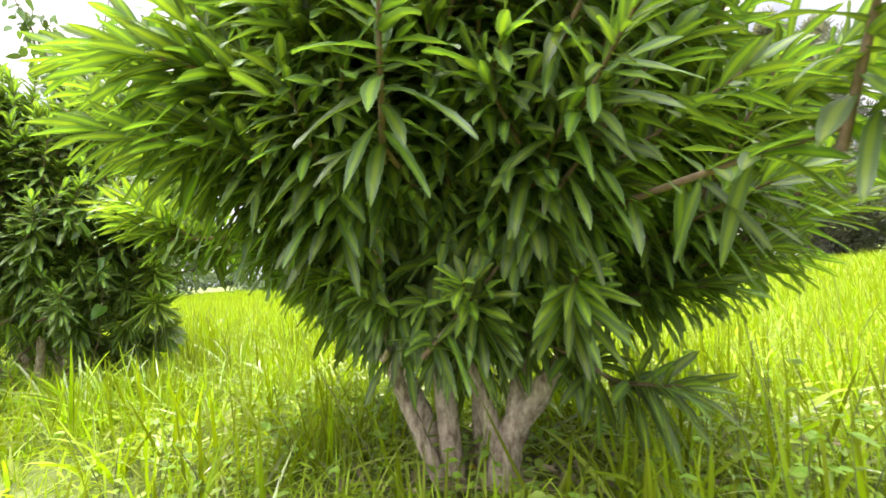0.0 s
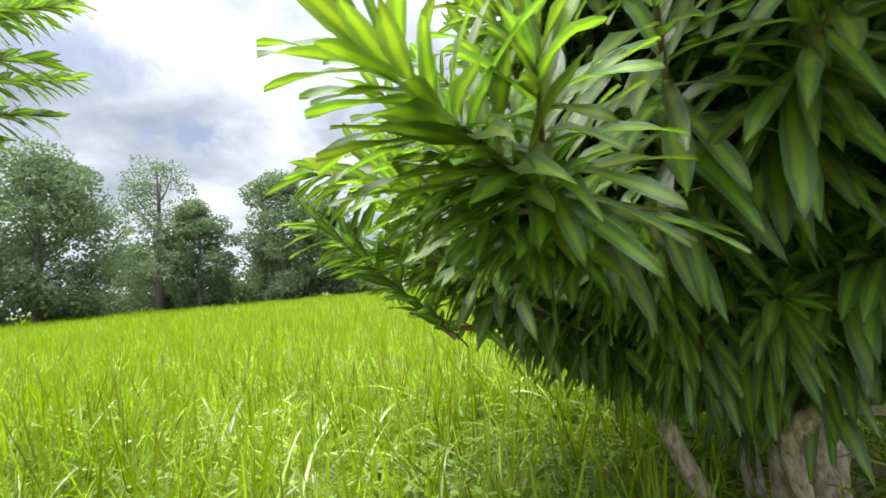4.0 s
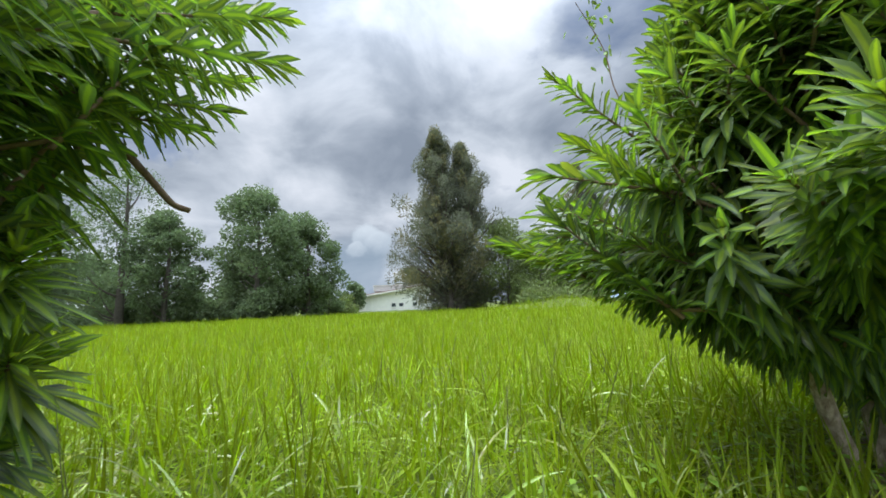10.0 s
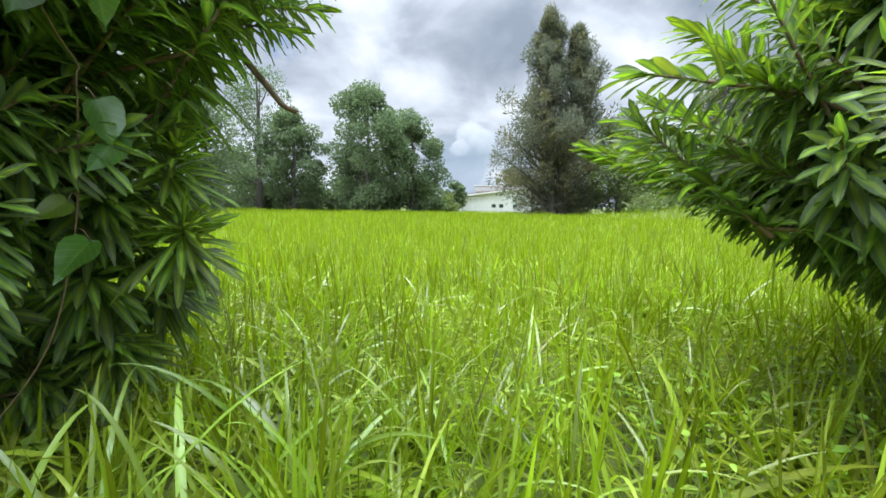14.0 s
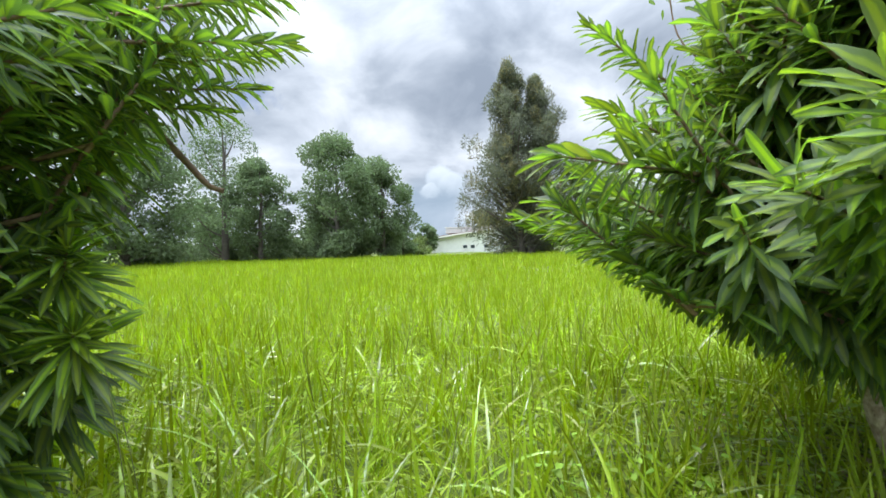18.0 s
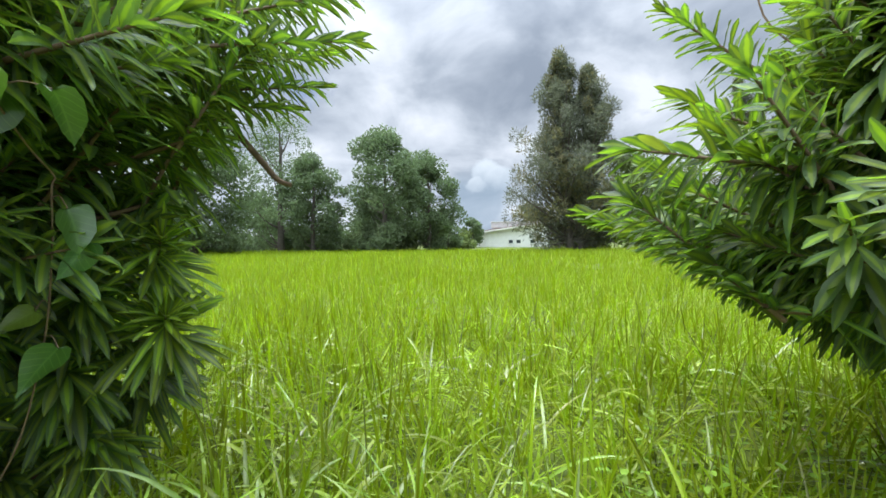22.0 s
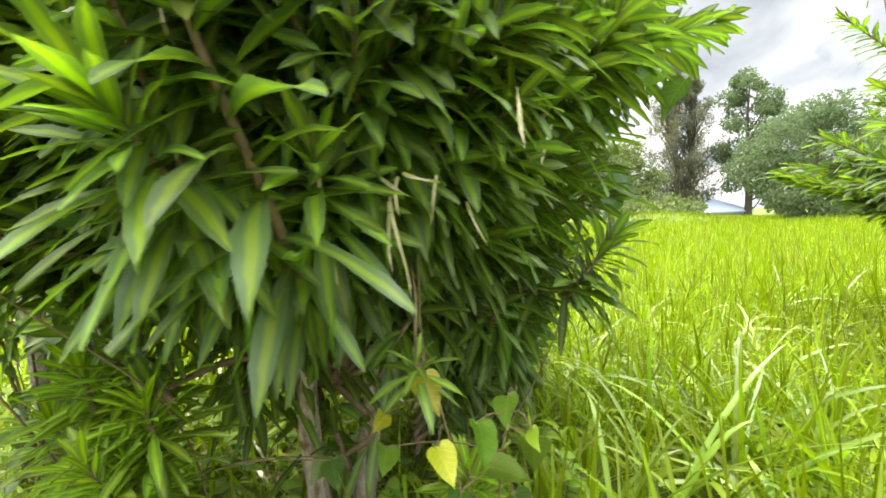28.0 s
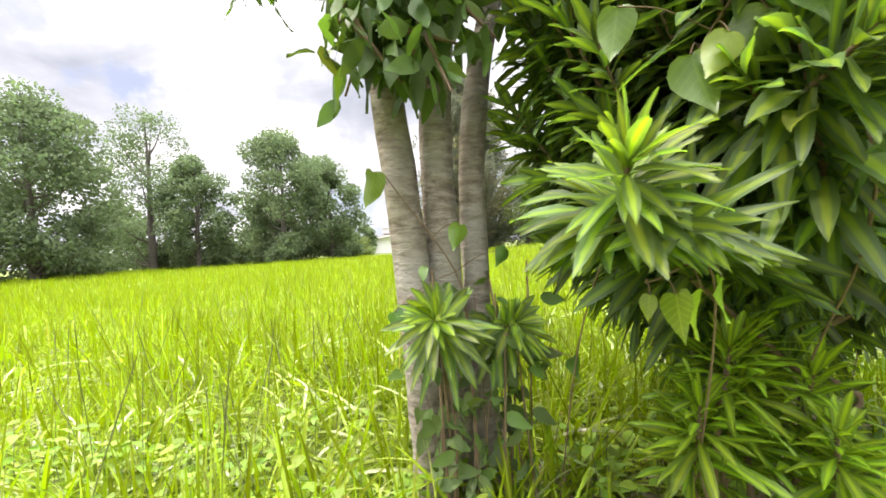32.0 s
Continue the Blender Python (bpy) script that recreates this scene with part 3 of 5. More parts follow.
# long arching blades with a whitish sheen, at the second shrub's foot and along the walk
for x, y, n, h, w in ((-4.22, 0.98, 8, 0.80, 0.020), (-4.00, 1.05, 8, 0.86, 0.021), (-3.74, 1.08, 7, 0.84, 0.024), (-3.50, 1.22, 8, 0.84, 0.018), (-3.55, 1.45, 8, 0.88, 0.017), (-3.80, 1.62, 9, 0.90, 0.018), (-3.30, 1.20, 7, 0.76, 0.016), (-3.02, 1.42, 7, 0.74, 0.014), (-2.66, 1.48, 7, 0.72, 0.014), (-2.30, 1.52, 7, 0.66, 0.013), (-3.20, 1.85, 8, 0.82, 0.015), (-2.75, 2.25, 8, 0.80, 0.015), (-3.90, 2.35, 8, 0.84, 0.016), (-2.05, 1.95, 7, 0.66, 0.013)):
    grass_tuft(x, y, n, h * 1.12, w, 0.5, MAT_SHEEN_PIECE, (0.30, 0.55), (0.15, 0.55))

meadow("meadow_grass", -16, 10, -14, -3.0, 150, 0.20, 0.42, 0.020, GRASS_FAR, 2, "low meadow grass on the near side of the walk")
meadow("meadow_grass", -10.5, 3.5, -3.2, -2.8, 300, 0.14, 0.34, 0.010, GRASS, 2, "low grass on the near side of the walk")

# thin dark seed stalks that stand out of the grass
n = 210
sx, sy = rng.uniform(-9.5, 2.5, n), rng.uniform(1.0, 7.0, n)
sx[:40], sy[:40] = rng.uniform(-9.0, -6.8, 40), rng.uniform(0.5, 2.4, 40)
ok = sy > walked(sx) + 0.8
for tx, ty in TRUNKS:
    ok &= np.hypot(sx - tx, sy - ty) > 0.6
runs = []
for x, y in zip(sx[ok], sy[ok]):
    h, az, lean = rng.uniform(0.5, 0.85), rng.uniform(0, 6.28), rng.uniform(0.03, 0.3)
    dx, dy = lean * math.cos(az), lean * math.sin(az)
    path = spline([(x, y, 0), (x + dx * 0.3, y + dy * 0.3, h * 0.5), (x + dx, y + dy, h)], 3)
    runs.append((path, (1.3 if x < -6.4 else 1.0) * np.array([0.0014, 0.0014, 0.0013, 0.0012, 0.0018, 0.0022, 0.0008])))
sv, sq = joined_tubes(runs, 4)
tagged(new("grass_stalk", mesh_of("grass_stalk", sv, sq, MAT_STALK)), "thin dark seed stalks standing out of the grass", "grass", kind="stuff")


# ---- song-of-india shrubs ----
rng = np.random.default_rng(11)


class Foliage:
    """Collects the leaves and twigs of one plant."""

    def __init__(self):
        self.base, self.along, self.normal, self.size, self.twigs = [], [], [], [], []

    def sprig(self, base, axis, length, count, leaf=0.20, wide=0.041, hang=0.5, tone=0.0, spread=1.15, single=False):
        axis = Vector(axis).normalized()
        base = Vector(base)
        p1 = axis.orthogonal().normalized()
        p2 = axis.cross(p1)
        turn = rng.uniform(0, 6.28)
        for i in range(count):
            s = (i + 0.5) / count
            a = turn + i * 2.39996 + rng.normal(0, 0.15)
            radial = p1 * math.cos(a) + p2 * math.sin(a)
            opening = spread + (0.30 - spread) * s ** 2.2 + rng.normal(0, 0.12)
            d = axis * math.cos(opening) + radial * math.sin(opening)
            d.z -= hang * (1 - 0.75 * s) * rng.uniform(0.6, 1.3) * (0.35 if radial.z > 0.15 else 1.0)
            d.normalize()
            nrm = axis * 0.8 + Vector((0, 0, 0.6)) - radial * 0.3 + Vector(rng.normal(0, 0.12, 3))
            size = leaf * (0.80 + 0.30 * math.sin(min(1.0, 0.25 + s) * 3.0)) * rng.uniform(0.85, 1.15)
            t = min(1.0, tone * (0.35 + 0.65 * s) + (0.10 if s > 0.8 else 0) + max(0, rng.normal(0, 0.05)))
            self.base.append(base + axis * (length * s))
            self.along.append(d)
            self.normal.append(nrm)
            self.size.append((size, wide * rng.uniform(0.85, 1.2) * size / leaf, 0.12 + 0.16 * rng.random() + 0.30 * hang * (1 - s) * rng.uniform(0.3, 1.2), t, single))
        self.twigs.append((spline([base - axis * 0.05, base + axis * length * 0.5, base + axis * length], 3), np.linspace(0.011, 0.004, 7)))

    def limb(self, root, tip, rise=0.2, r=0.016, leaves=26):
        root, tip = Vector(root), Vector(tip)
        mid = (root + tip) * 0.5 + Vector((rng.normal(0, 0.06), rng.normal(0, 0.06), -rise * (tip - root).length * 0.35))
        path = spline([root, mid, tip], 4)
        self.twigs.append((path, np.linspace(r, 0.009, len(path))))
        # loose leaves on the outer half
        run = (tip - root).normalized()
        for i in range(int((tip - root).length * leaves)):
            first = len(path) // (3 if leaves > 40 else 2)
            at = Vector(path[first + int(rng.integers(0, len(path) - first))]) + run * rng.normal(0, 0.03)
            d = run * rng.uniform(0.2, 0.8) + Vector(rng.normal(0, 0.6, 3)) + Vector((0, 0, -0.35))
            self.base.append(at)
            self.along.append(d.normalized())
            self.normal.append(Vector((0, 0, 1)) + run * 0.5 + Vector(rng.normal(0, 0.25, 3)))
            self.size.append((rng.uniform(0.15, 0.21), rng.uniform(0.032, 0.042), rng.uniform(0.1, 0.4), 0.05, False))

    def trim_under(self, underside):
        """Leaves that would hang below the crown's underside are lifted, or left out."""
        keep = []
        for i, (base, size) in enumerate(zip(self.base, self.size)):
            low = 1.0
            for k in range(3):
                d = self.along[i].normalized()
                tip = Vector(base) + d * size[0] - Vector((0, 0, size[2] * size[0]))
                low = underside(tip) - tip.z
                if low <= 0:
                    break
                self.along[i] = d + Vector((0, 0, low / size[0]))
            if low < 0.04:
                keep.append(i)
        self.base, self.along, self.normal, self.size = ([a[i] for i in keep] for a in (self.base, self.along, self.normal, self.size))

    def finish(self, plant, singles=290, back=9.0, core=(0, 0, 0), mats=(MAT_SONG, MAT_SONG_PIECE)):
        size = np.array(self.size)
        base, along, normal = (np.array([tuple(v) for v in a]) for a in (self.base, self.along, self.normal))
        chosen = np.flatnonzero(size[:, 4] > 0)[:singles]
        rest = np.setdiff1d(np.arange(len(base)), chosen)
        far = (base[rest, 1] > back) | ((np.hypot(base[rest, 0] - core[0], base[rest, 1] - core[1]) < core[2]) & (base[rest, 2] > 1.0))
        arrays = [blades(base[k], along[k], normal[k], size[k, 0], size[k, 1], size[k, 2], size[k, 3], outline, 0.28, cross, 0.13)
                  for k, outline, cross in ((rest[~far], LANCE, 3), (rest[far], LANCE_FAR, 2)) if len(k)]
        v, uv, tone = (np.concatenate([a[n] for a in arrays]) for n in (0, 2, 3))
        q = np.concatenate([a[1] + sum(len(b[0]) for b in arrays[:n]) for n, a in enumerate(arrays)])
        tagged(part("foliage", mesh_of("foliage", v, q, mats[0], uv, tone), mats[0], plant, "long glossy green leaves with pale centres"), kind="stuff")
        # the nearest leaves are pieces of their own, on a few shared blades
        shared = {}
        for i in chosen:
            length, width, droop, t, _ = size[i]
            key = (round(droop * 6), round(t * 4), int(i) % 3)
            if key not in shared:
                z = np.zeros((1, 3))
                v, q, uv, tone = blades(z, [(0, 1, 0)], [(0, 0, 1)], 0.20, 0.041, key[0] / 6, key[1] / 4, ripple=0.16)
                shared[key] = mesh_of("leaf", v, q, mats[1], uv, tone)
            y = Vector(along[i]).normalized()
            x = y.cross(Vector(normal[i])).normalized()
            zz = x.cross(y)
            ob = new("leaf", shared[key])
            ob.parent = plant
            ob.matrix_parent_inverse = plant.matrix_basis.inverted()
            ob.matrix_basis = Matrix.Translation(base[i]) @ Matrix((x, y, zz)).transposed().to_4x4() @ Matrix.Diagonal((width / 0.041, length / 0.20, length / 0.20, 1))
        v, q = joined_tubes(self.twigs)
        tagged(part("branchwork", mesh_of("branchwork", v, q, MAT_TWIG), MAT_TWIG, plant, "thin brown twigs"), kind="stuff")


def crown(f, root, count, radius, low, high, top, leaf, near, inner=0.35, leaves=(38, 56), hang=(1.5, 0.5), front=0.0, keep=lambda p: True):
    """Sprigs over a crown: radius(azimuth, height) at its rim, an underside that rises outwards."""
    for made in range(count):
        az = made * 2.39996 + rng.normal(0, 0.12)
        u = (made + 0.5) / count
        z = low + (top - low) * u
        rim = radius(az, z)
        lift = (z - low) / (high - low)
        r = rim * (inner + (1 - inner) * min(1, lift) ** 0.8) if lift < 1 else rim * math.sqrt(max(0.05, 1 - ((z - high) / (top - high + 0.25)) ** 2))
        r *= rng.uniform(0.82, 1.05)
        tip = Vector((root[0] + r * math.cos(az), root[1] + r * math.sin(az), z + rng.normal(0, 0.06) + front * max(0.0, -math.sin(az)) * max(0.0, 1 - 2 * u)))
        if not keep(tip):
            continue
        out = Vector((math.cos(az), math.sin(az), 0.05 + 0.8 * max(0, lift - 0.6)))
        axis = (out + Vector(rng.normal(0, 0.30, 3)) + Vector((0, 0, 0.25))).normalized()
        length = rng.uniform(0.42, 0.72)
        droop = hang[0] + (hang[1] - hang[0]) * min(1, u * 1.4)
        f.sprig(tip - axis * length, axis, length, int(rng.integers(*leaves)), leaf * rng.uniform(0.9, 1.12), 0.041, droop, rng.uniform(0, 0.30) * (0.4 + u), single=near(tip))
        f.limb((root[0] + 0.10 * r * math.cos(az), root[1] + 0.08 * r * math.sin(az), min(z - 0.1, root[2] + 0.15 + 0.7 * u)), tip - axis * length, -0.12)


# the round shrub with three pale stems
shrub = empty("song_of_india_shrub", (-0.68, 1.92, 0), "broad green variegated shrub on several pale branching trunks", "shrub", "shrubs at the field's edge")
tube("trunk", [(-0.68, 1.86, -0.15), (-0.73, 1.86, 0.0), (-0.80, 1.80, 0.25), (-0.88, 1.73, 0.55)], 0.042, 0.03, MAT_BARK, shrub, 12, 0.06, flare=0.02, seed=1, label="slender leaning pale trunk")
tube("trunk", [(-0.70, 1.93, -0.15), (-0.72, 1.93, 0.0), (-0.735, 1.925, 0.3), (-0.74, 1.90, 0.7)], 0.062, 0.048, MAT_BARK, shrub, 12, 0.06, flare=0.03, seed=2)
tube("trunk", [(-0.86, 2.04, -0.15), (-0.92, 2.06, 0.08), (-1.05, 2.04, 0.35), (-1.15, 2.01, 0.58), (-1.30, 1.95, 0.82)], 0.046, 0.028, MAT_BARK, shrub, 12, 0.06, flare=0.02, seed=3, label="slender leaning pale trunk")
tube("trunk", [(-0.70, 2.12, -0.15), (-0.70, 2.13, 0.1), (-0.72, 2.18, 0.7)], 0.045, 0.032, MAT_BARK, shrub, 12, 0.06, flare=0.02, seed=10)
tube("limb", [(-0.885, 1.735, 0.53), (-0.86, 1.68, 0.61), (-0.80, 1.60, 0.645), (-0.70, 1.52, 0.66), (-0.60, 1.46, 0.72)], 0.019, 0.011, MAT_BARK, shrub, 10, 0.05, seed=16, label="bare crooked branch")
tube("limb", [(-0.86, 1.75, 0.48), (-0.78, 1.62, 0.74), (-0.68, 1.50, 0.92), (-0.52, 1.36, 1.15)], 0.026, 0.014, MAT_BARK, shrub, 10, 0.05, seed=17, label="bare branch")
tube("trunk", [(-0.53, 2.01, -0.15), (-0.52, 2.02, 0.0), (-0.50, 2.03, 0.16), (-0.44, 2.06, 0.30), (-0.34, 2.08, 0.42), (-0.22, 2.10, 0.58), (-0.05, 2.1, 0.78)], 0.088, 0.034, MAT_BARK, shrub, 16, 0.05, flare=0.035, seed=4, label="thick forked pale trunk")
tube("limb", [(-0.52, 2.02, 0.02), (-0.535, 2.01, 0.20), (-0.58, 1.98, 0.44), (-0.66, 1.9, 0.75)], 0.056, 0.030, MAT_BARK, shrub, 12, 0.05, seed=5)
tube("limb", [(-0.50, 2.04, 0.06), (-0.475, 2.05, 0.24), (-0.44, 2.07, 0.44), (-0.41, 2.15, 0.8)], 0.050, 0.028, MAT_BARK, shrub, 12, 0.05, seed=6)
tube("limb", [(-0.735, 1.925, 0.42), (-0.68, 1.80, 0.62), (-0.60, 1.66, 0.9), (-0.5, 1.5, 1.2)], 0.030, 0.018, MAT_TWIG, shrub, 8, 0.05, seed=8)
tube("limb", [(-0.74, 1.91, 0.55), (-0.82, 1.78, 0.76), (-0.92, 1.60, 1.02), (-1.02, 1.45, 1.20)], 0.026, 0.014, MAT_TWIG, shrub, 8, 0.05, seed=9)
A = Foliage()


def near_a(p):
    return p.y < 1.35 and p.z < 2.2 and p.x < 0.4


# named sprays along the outline, then the crown between them
for tip, axis, length, count, tone, leaf in (
        ((-2.39, 2.57, 1.29), (-0.9, 0.33, 0.40), 1.5, 150, 0.50, 0.17), ((-2.02, 2.60, 2.40), (-0.62, 0.20, 0.66), 0.75, 64, 0.35, 0.17),
        # tone on these four also paints the lime glow of backlit tips
        ((-2.02, 1.00, 1.42), (-0.70, -0.35, 0.52), 0.34, 64, 0.50, 0.20), ((-2.02, 1.24, 1.30), (-0.85, -0.25, 0.30), 0.40, 60, 0.40, 0.18), ((-1.92, 1.16, 1.33), (-0.60, -0.50, 0.30), 0.36, 56, 0.50, 0.18), ((-1.80, 1.00, 1.40), (-0.20, -0.70, 0.50), 0.36, 54, 0.50, 0.20),
        ((-1.99, 1.81, 1.46), (-0.80, -0.15, 0.55), 0.50, 56, 0.75, 0.18), ((-2.10, 1.95, 1.62), (-0.80, 0.10, 0.60), 0.50, 52, 0.65, 0.18), ((-2.06, 2.30, 1.84), (-0.80, 0.20, 0.50), 0.50, 52, 0.60, 0.18),
        ((-0.22, 1.42, 0.95), (0.25, -0.7, 0.55), 0.22, 36, 0.6, 0.15), ((-0.62, 1.32, 0.99), (-0.1, -0.8, 0.5), 0.22, 30, 0.5, 0.14),
        ((-2.12, 2.15, 1.42), (-1, 0, 0.5), 0.5, 50, 0.5, 0.17), ((-1.52, 0.80, 1.80), (-0.6, -0.75, 0.5), 0.8, 74, 0.3, 0.22), ((-0.86, 0.92, 1.50), (-0.2, -0.9, 0.2), 0.6, 58, 0.15, 0.22),
        ((0.85, 2.7, 1.3), (0.8, 0.4, 0.3), 0.8, 66, 0.2, 0.20), ((0.6, 2.75, 0.95), (0.8, 0.5, 0.1), 0.7, 60, 0.1, 0.20), ((0.9, 2.6, 1.75), (0.8, 0.3, 0.4), 0.8, 66, 0.2, 0.20), ((0.35, 1.3, 1.5), (0.6, -0.6, 0.3), 0.6, 56, 0.2, 0.21), ((0.24, 2.02, 0.55), (0.9, -0.3, 0.15), 0.25, 34, 0.2, 0.20), ((0.06, 1.62, 0.96), (0.5, -0.7, 0.5), 0.25, 40, 0.5, 0.19),
        ((-1.30, 0.72, 1.82), (-0.7, -0.5, 0.3), 0.6, 60, 0.1, 0.22), ((-1.0, 0.76, 1.74), (-0.5, -0.7, 0.2), 0.5, 52, 0.1, 0.22), ((-1.15, 0.74, 1.52), (-0.6, -0.6, 0.2), 0.5, 50, 0.1, 0.21),
        ((-1.0, 1.22, 1.10), (-0.3, -0.9, 0.2), 0.3, 36, 0.1, 0.20),
        ((0.50, 2.25, 1.00), (0.8, 0.1, 0.2), 0.45, 52, 0.15, 0.19), ((0.32, 2.10, 0.88), (0.8, -0.2, 0.1), 0.40, 50, 0.1, 0.19), ((0.68, 2.35, 1.12), (0.9, 0.1, 0.3), 0.50, 54, 0.2, 0.19), ((0.20, 2.35, 0.85), (0.7, 0.3, 0.1), 0.40, 48, 0.1, 0.19), ((0.55, 1.95, 1.20), (0.8, -0.3, 0.3), 0.50, 54, 0.2, 0.20)):
    a = Vector(axis).normalized()
    A.sprig(Vector(tip) - a * length, a, length, count, leaf, 0.034, 0.14 if tone > 0.5 or tip[0] < -1.9 else 0.30, tone, single=tip[1] < 1.6)
    if length < 1:
        outer = tip[0] < -1.9
        A.limb((-0.7, 1.92, 0.95 if outer else 0.75), Vector(tip) - a * length, -0.2, 0.013, 22 if outer else 75)
# long boughs with leaves hanging all along them
for tip, base, count in (((-2.42, 2.58, 1.34), (-0.98, 2.02, 0.72), 170), ((-2.25, 2.25, 1.26), (-0.98, 1.98, 0.76), 150), ((-2.12, 2.85, 1.42), (-0.95, 2.1, 0.78), 150), ((-1.75, 3.05, 1.35), (-0.9, 2.15, 0.80), 130),
                         ((-2.1, 1.85, 1.22), (-1.0, 1.92, 0.84), 130), ((-2.0, 2.45, 1.22), (-1.0, 2.02, 0.74), 130), ((-1.85, 2.2, 1.16), (-1.0, 2.0, 0.78), 110), ((-1.7, 1.5, 1.2), (-0.95, 1.75, 0.95), 90), ((-1.25, 3.2, 1.35), (-0.8, 2.2, 0.85), 110), ((-0.6, 3.2, 1.3), (-0.6, 2.2, 0.85), 110), ((0.2, 3.0, 1.25), (-0.4, 2.15, 0.85), 110)):
    run = Vector(tip) - Vector(base)
    A.sprig(base, run, run.length, count, 0.165, 0.036, 0.55, 0.22, 1.2, single=tip[1] < 2.4)
# leaves hanging thickly under the front of the crown
for tip, out in (((-1.06, 1.50, 0.95), (-0.5, -0.7)), ((-1.26, 1.62, 0.92), (-0.8, -0.5)), ((-0.80, 1.42, 0.95), (-0.3, -0.9)), ((-0.60, 1.44, 0.88), (0.0, -1.0)), ((-1.46, 1.80, 0.95), (-0.9, -0.2)), ((-0.44, 1.52, 0.84), (0.2, -0.9)),
                 ((-1.24, 1.90, 0.78), (-0.9, -0.2)), ((-1.38, 2.00, 0.84), (-1.0, 0.0)), ((-1.20, 1.76, 0.80), (-0.8, -0.5)), ((-1.50, 1.92, 0.90), (-1.0, -0.1)), ((-1.34, 2.16, 0.82), (-0.9, 0.3)), ((-1.12, 1.98, 0.74), (-0.9, 0.0)), ((-1.60, 2.12, 0.92), (-1.0, 0.2)), ((-1.70, 2.30, 0.98), (-0.9, 0.3))):
    A.sprig((tip[0] - 0.2 * out[0], tip[1] - 0.2 * out[1], tip[2] - 0.02), (out[0], out[1], 0.25), 0.24, 34, 0.18, 0.036, 1.1, 0.1, single=tip[1] < 1.6)
crown(A, (-0.68, 1.95, 0.5), 280, lambda az, z: (1.33 + 0.34 * math.cos(az - 2.5) * (1 if z < 1.7 else 0.4) - 0.22 * max(0, math.cos(az + 1.57)) ** 2 + 0.38 * max(0, math.cos(az - 0.55)) + 0.25 * max(0, math.cos(az - 3.85)) - (0.42 * max(0, math.cos(az - 2.95)) ** 2 if z > 1.55 else 0)) * (1 if z < 1.9 else 0.9), 0.86, 1.45, 3.3, 0.195, near_a, 0.28, hang=(1.15, 0.5), front=0.26, keep=lambda p: not (p.x < -1.7 and p.y < 1.55) and not (p.y < 1.15 and p.z < 1.25) and p.z > 0.56 + 0.40 * math.hypot(p.x + 0.68, p.y - 1.95) * (p.x < -0.4))
crown(A, (-0.68, 1.95, 0.5), 130, lambda az, z: 0.95, 0.90, 1.4, 3.0, 0.20, lambda p: False, hang=(1.1, 0.5), front=0.24)


def underside_a(p):
    """The crown's lower edge climbs outwards on its western side."""
    if p.x > -0.85:
        return -1.0
    return 0.46 + 0.60 * (math.hypot(p.x + 0.68, p.y - 1.95) - 0.51) + 0.10 * min(1.0, max(0.0, (1.9 - p.y) * 2)) * min(1.0, (-0.85 - p.x) * 2)


A.trim_under(underside_a)
A.finish(shrub, back=2.7, core=(-0.68, 1.95, 0.62))

# the shrub with vines, leafy almost to the ground
shrub_b = empty("song_of_india_shrub", (-5.2, 0.95, 0), "dense drooping variegated shrub overgrown with vines", "shrub", "shrubs at the field's edge")
tube("trunk", [(-5.24, 0.94, -0.15), (-5.25, 0.93, 0.05), (-5.27, 0.90, 0.35), (-5.25, 0.85, 0.8)], 0.045, 0.03, MAT_BARK, shrub_b, 12, 0.07, flare=0.02, seed=11)
tube("trunk", [(-5.10, 0.95, -0.15), (-5.12, 0.96, 0.05), (-5.08, 0.98, 0.4), (-5.0, 1.0, 0.9)], 0.05, 0.03, MAT_BARK, shrub_b, 12, 0.07, flare=0.02, seed=12)
tube("trunk", [(-5.33, 1.1, -0.15), (-5.34, 1.12, 0.1), (-5.45, 1.2, 0.8)], 0.05, 0.03, MAT_BARK, shrub_b, 12, 0.07, flare=0.02, seed=13)
tube("limb", [(-5.1, 1.1, 1.6), (-4.85, 1.9, 2.15), (-4.61, 2.29, 2.10), (-4.36, 2.34, 1.82), (-4.23, 2.39, 1.65), (-4.16, 2.42, 1.56), (-4.09, 2.44, 1.53)], 0.026, 0.014, MAT_TWIG, shrub_b, 8, 0.05, seed=14, label="bare hooked branch")
tube("limb", [(-5.0, 1.0, 0.8), (-4.8, 0.9, 1.2), (-4.55, 0.8, 1.7)], 0.03, 0.015, MAT_TWIG, shrub_b, 8, 0.05, seed=15)
B = Foliage()


def near_b(p):
    return (p.y < 0.45 or p.x > -4.5) and 0.4 < p.z < 2.0


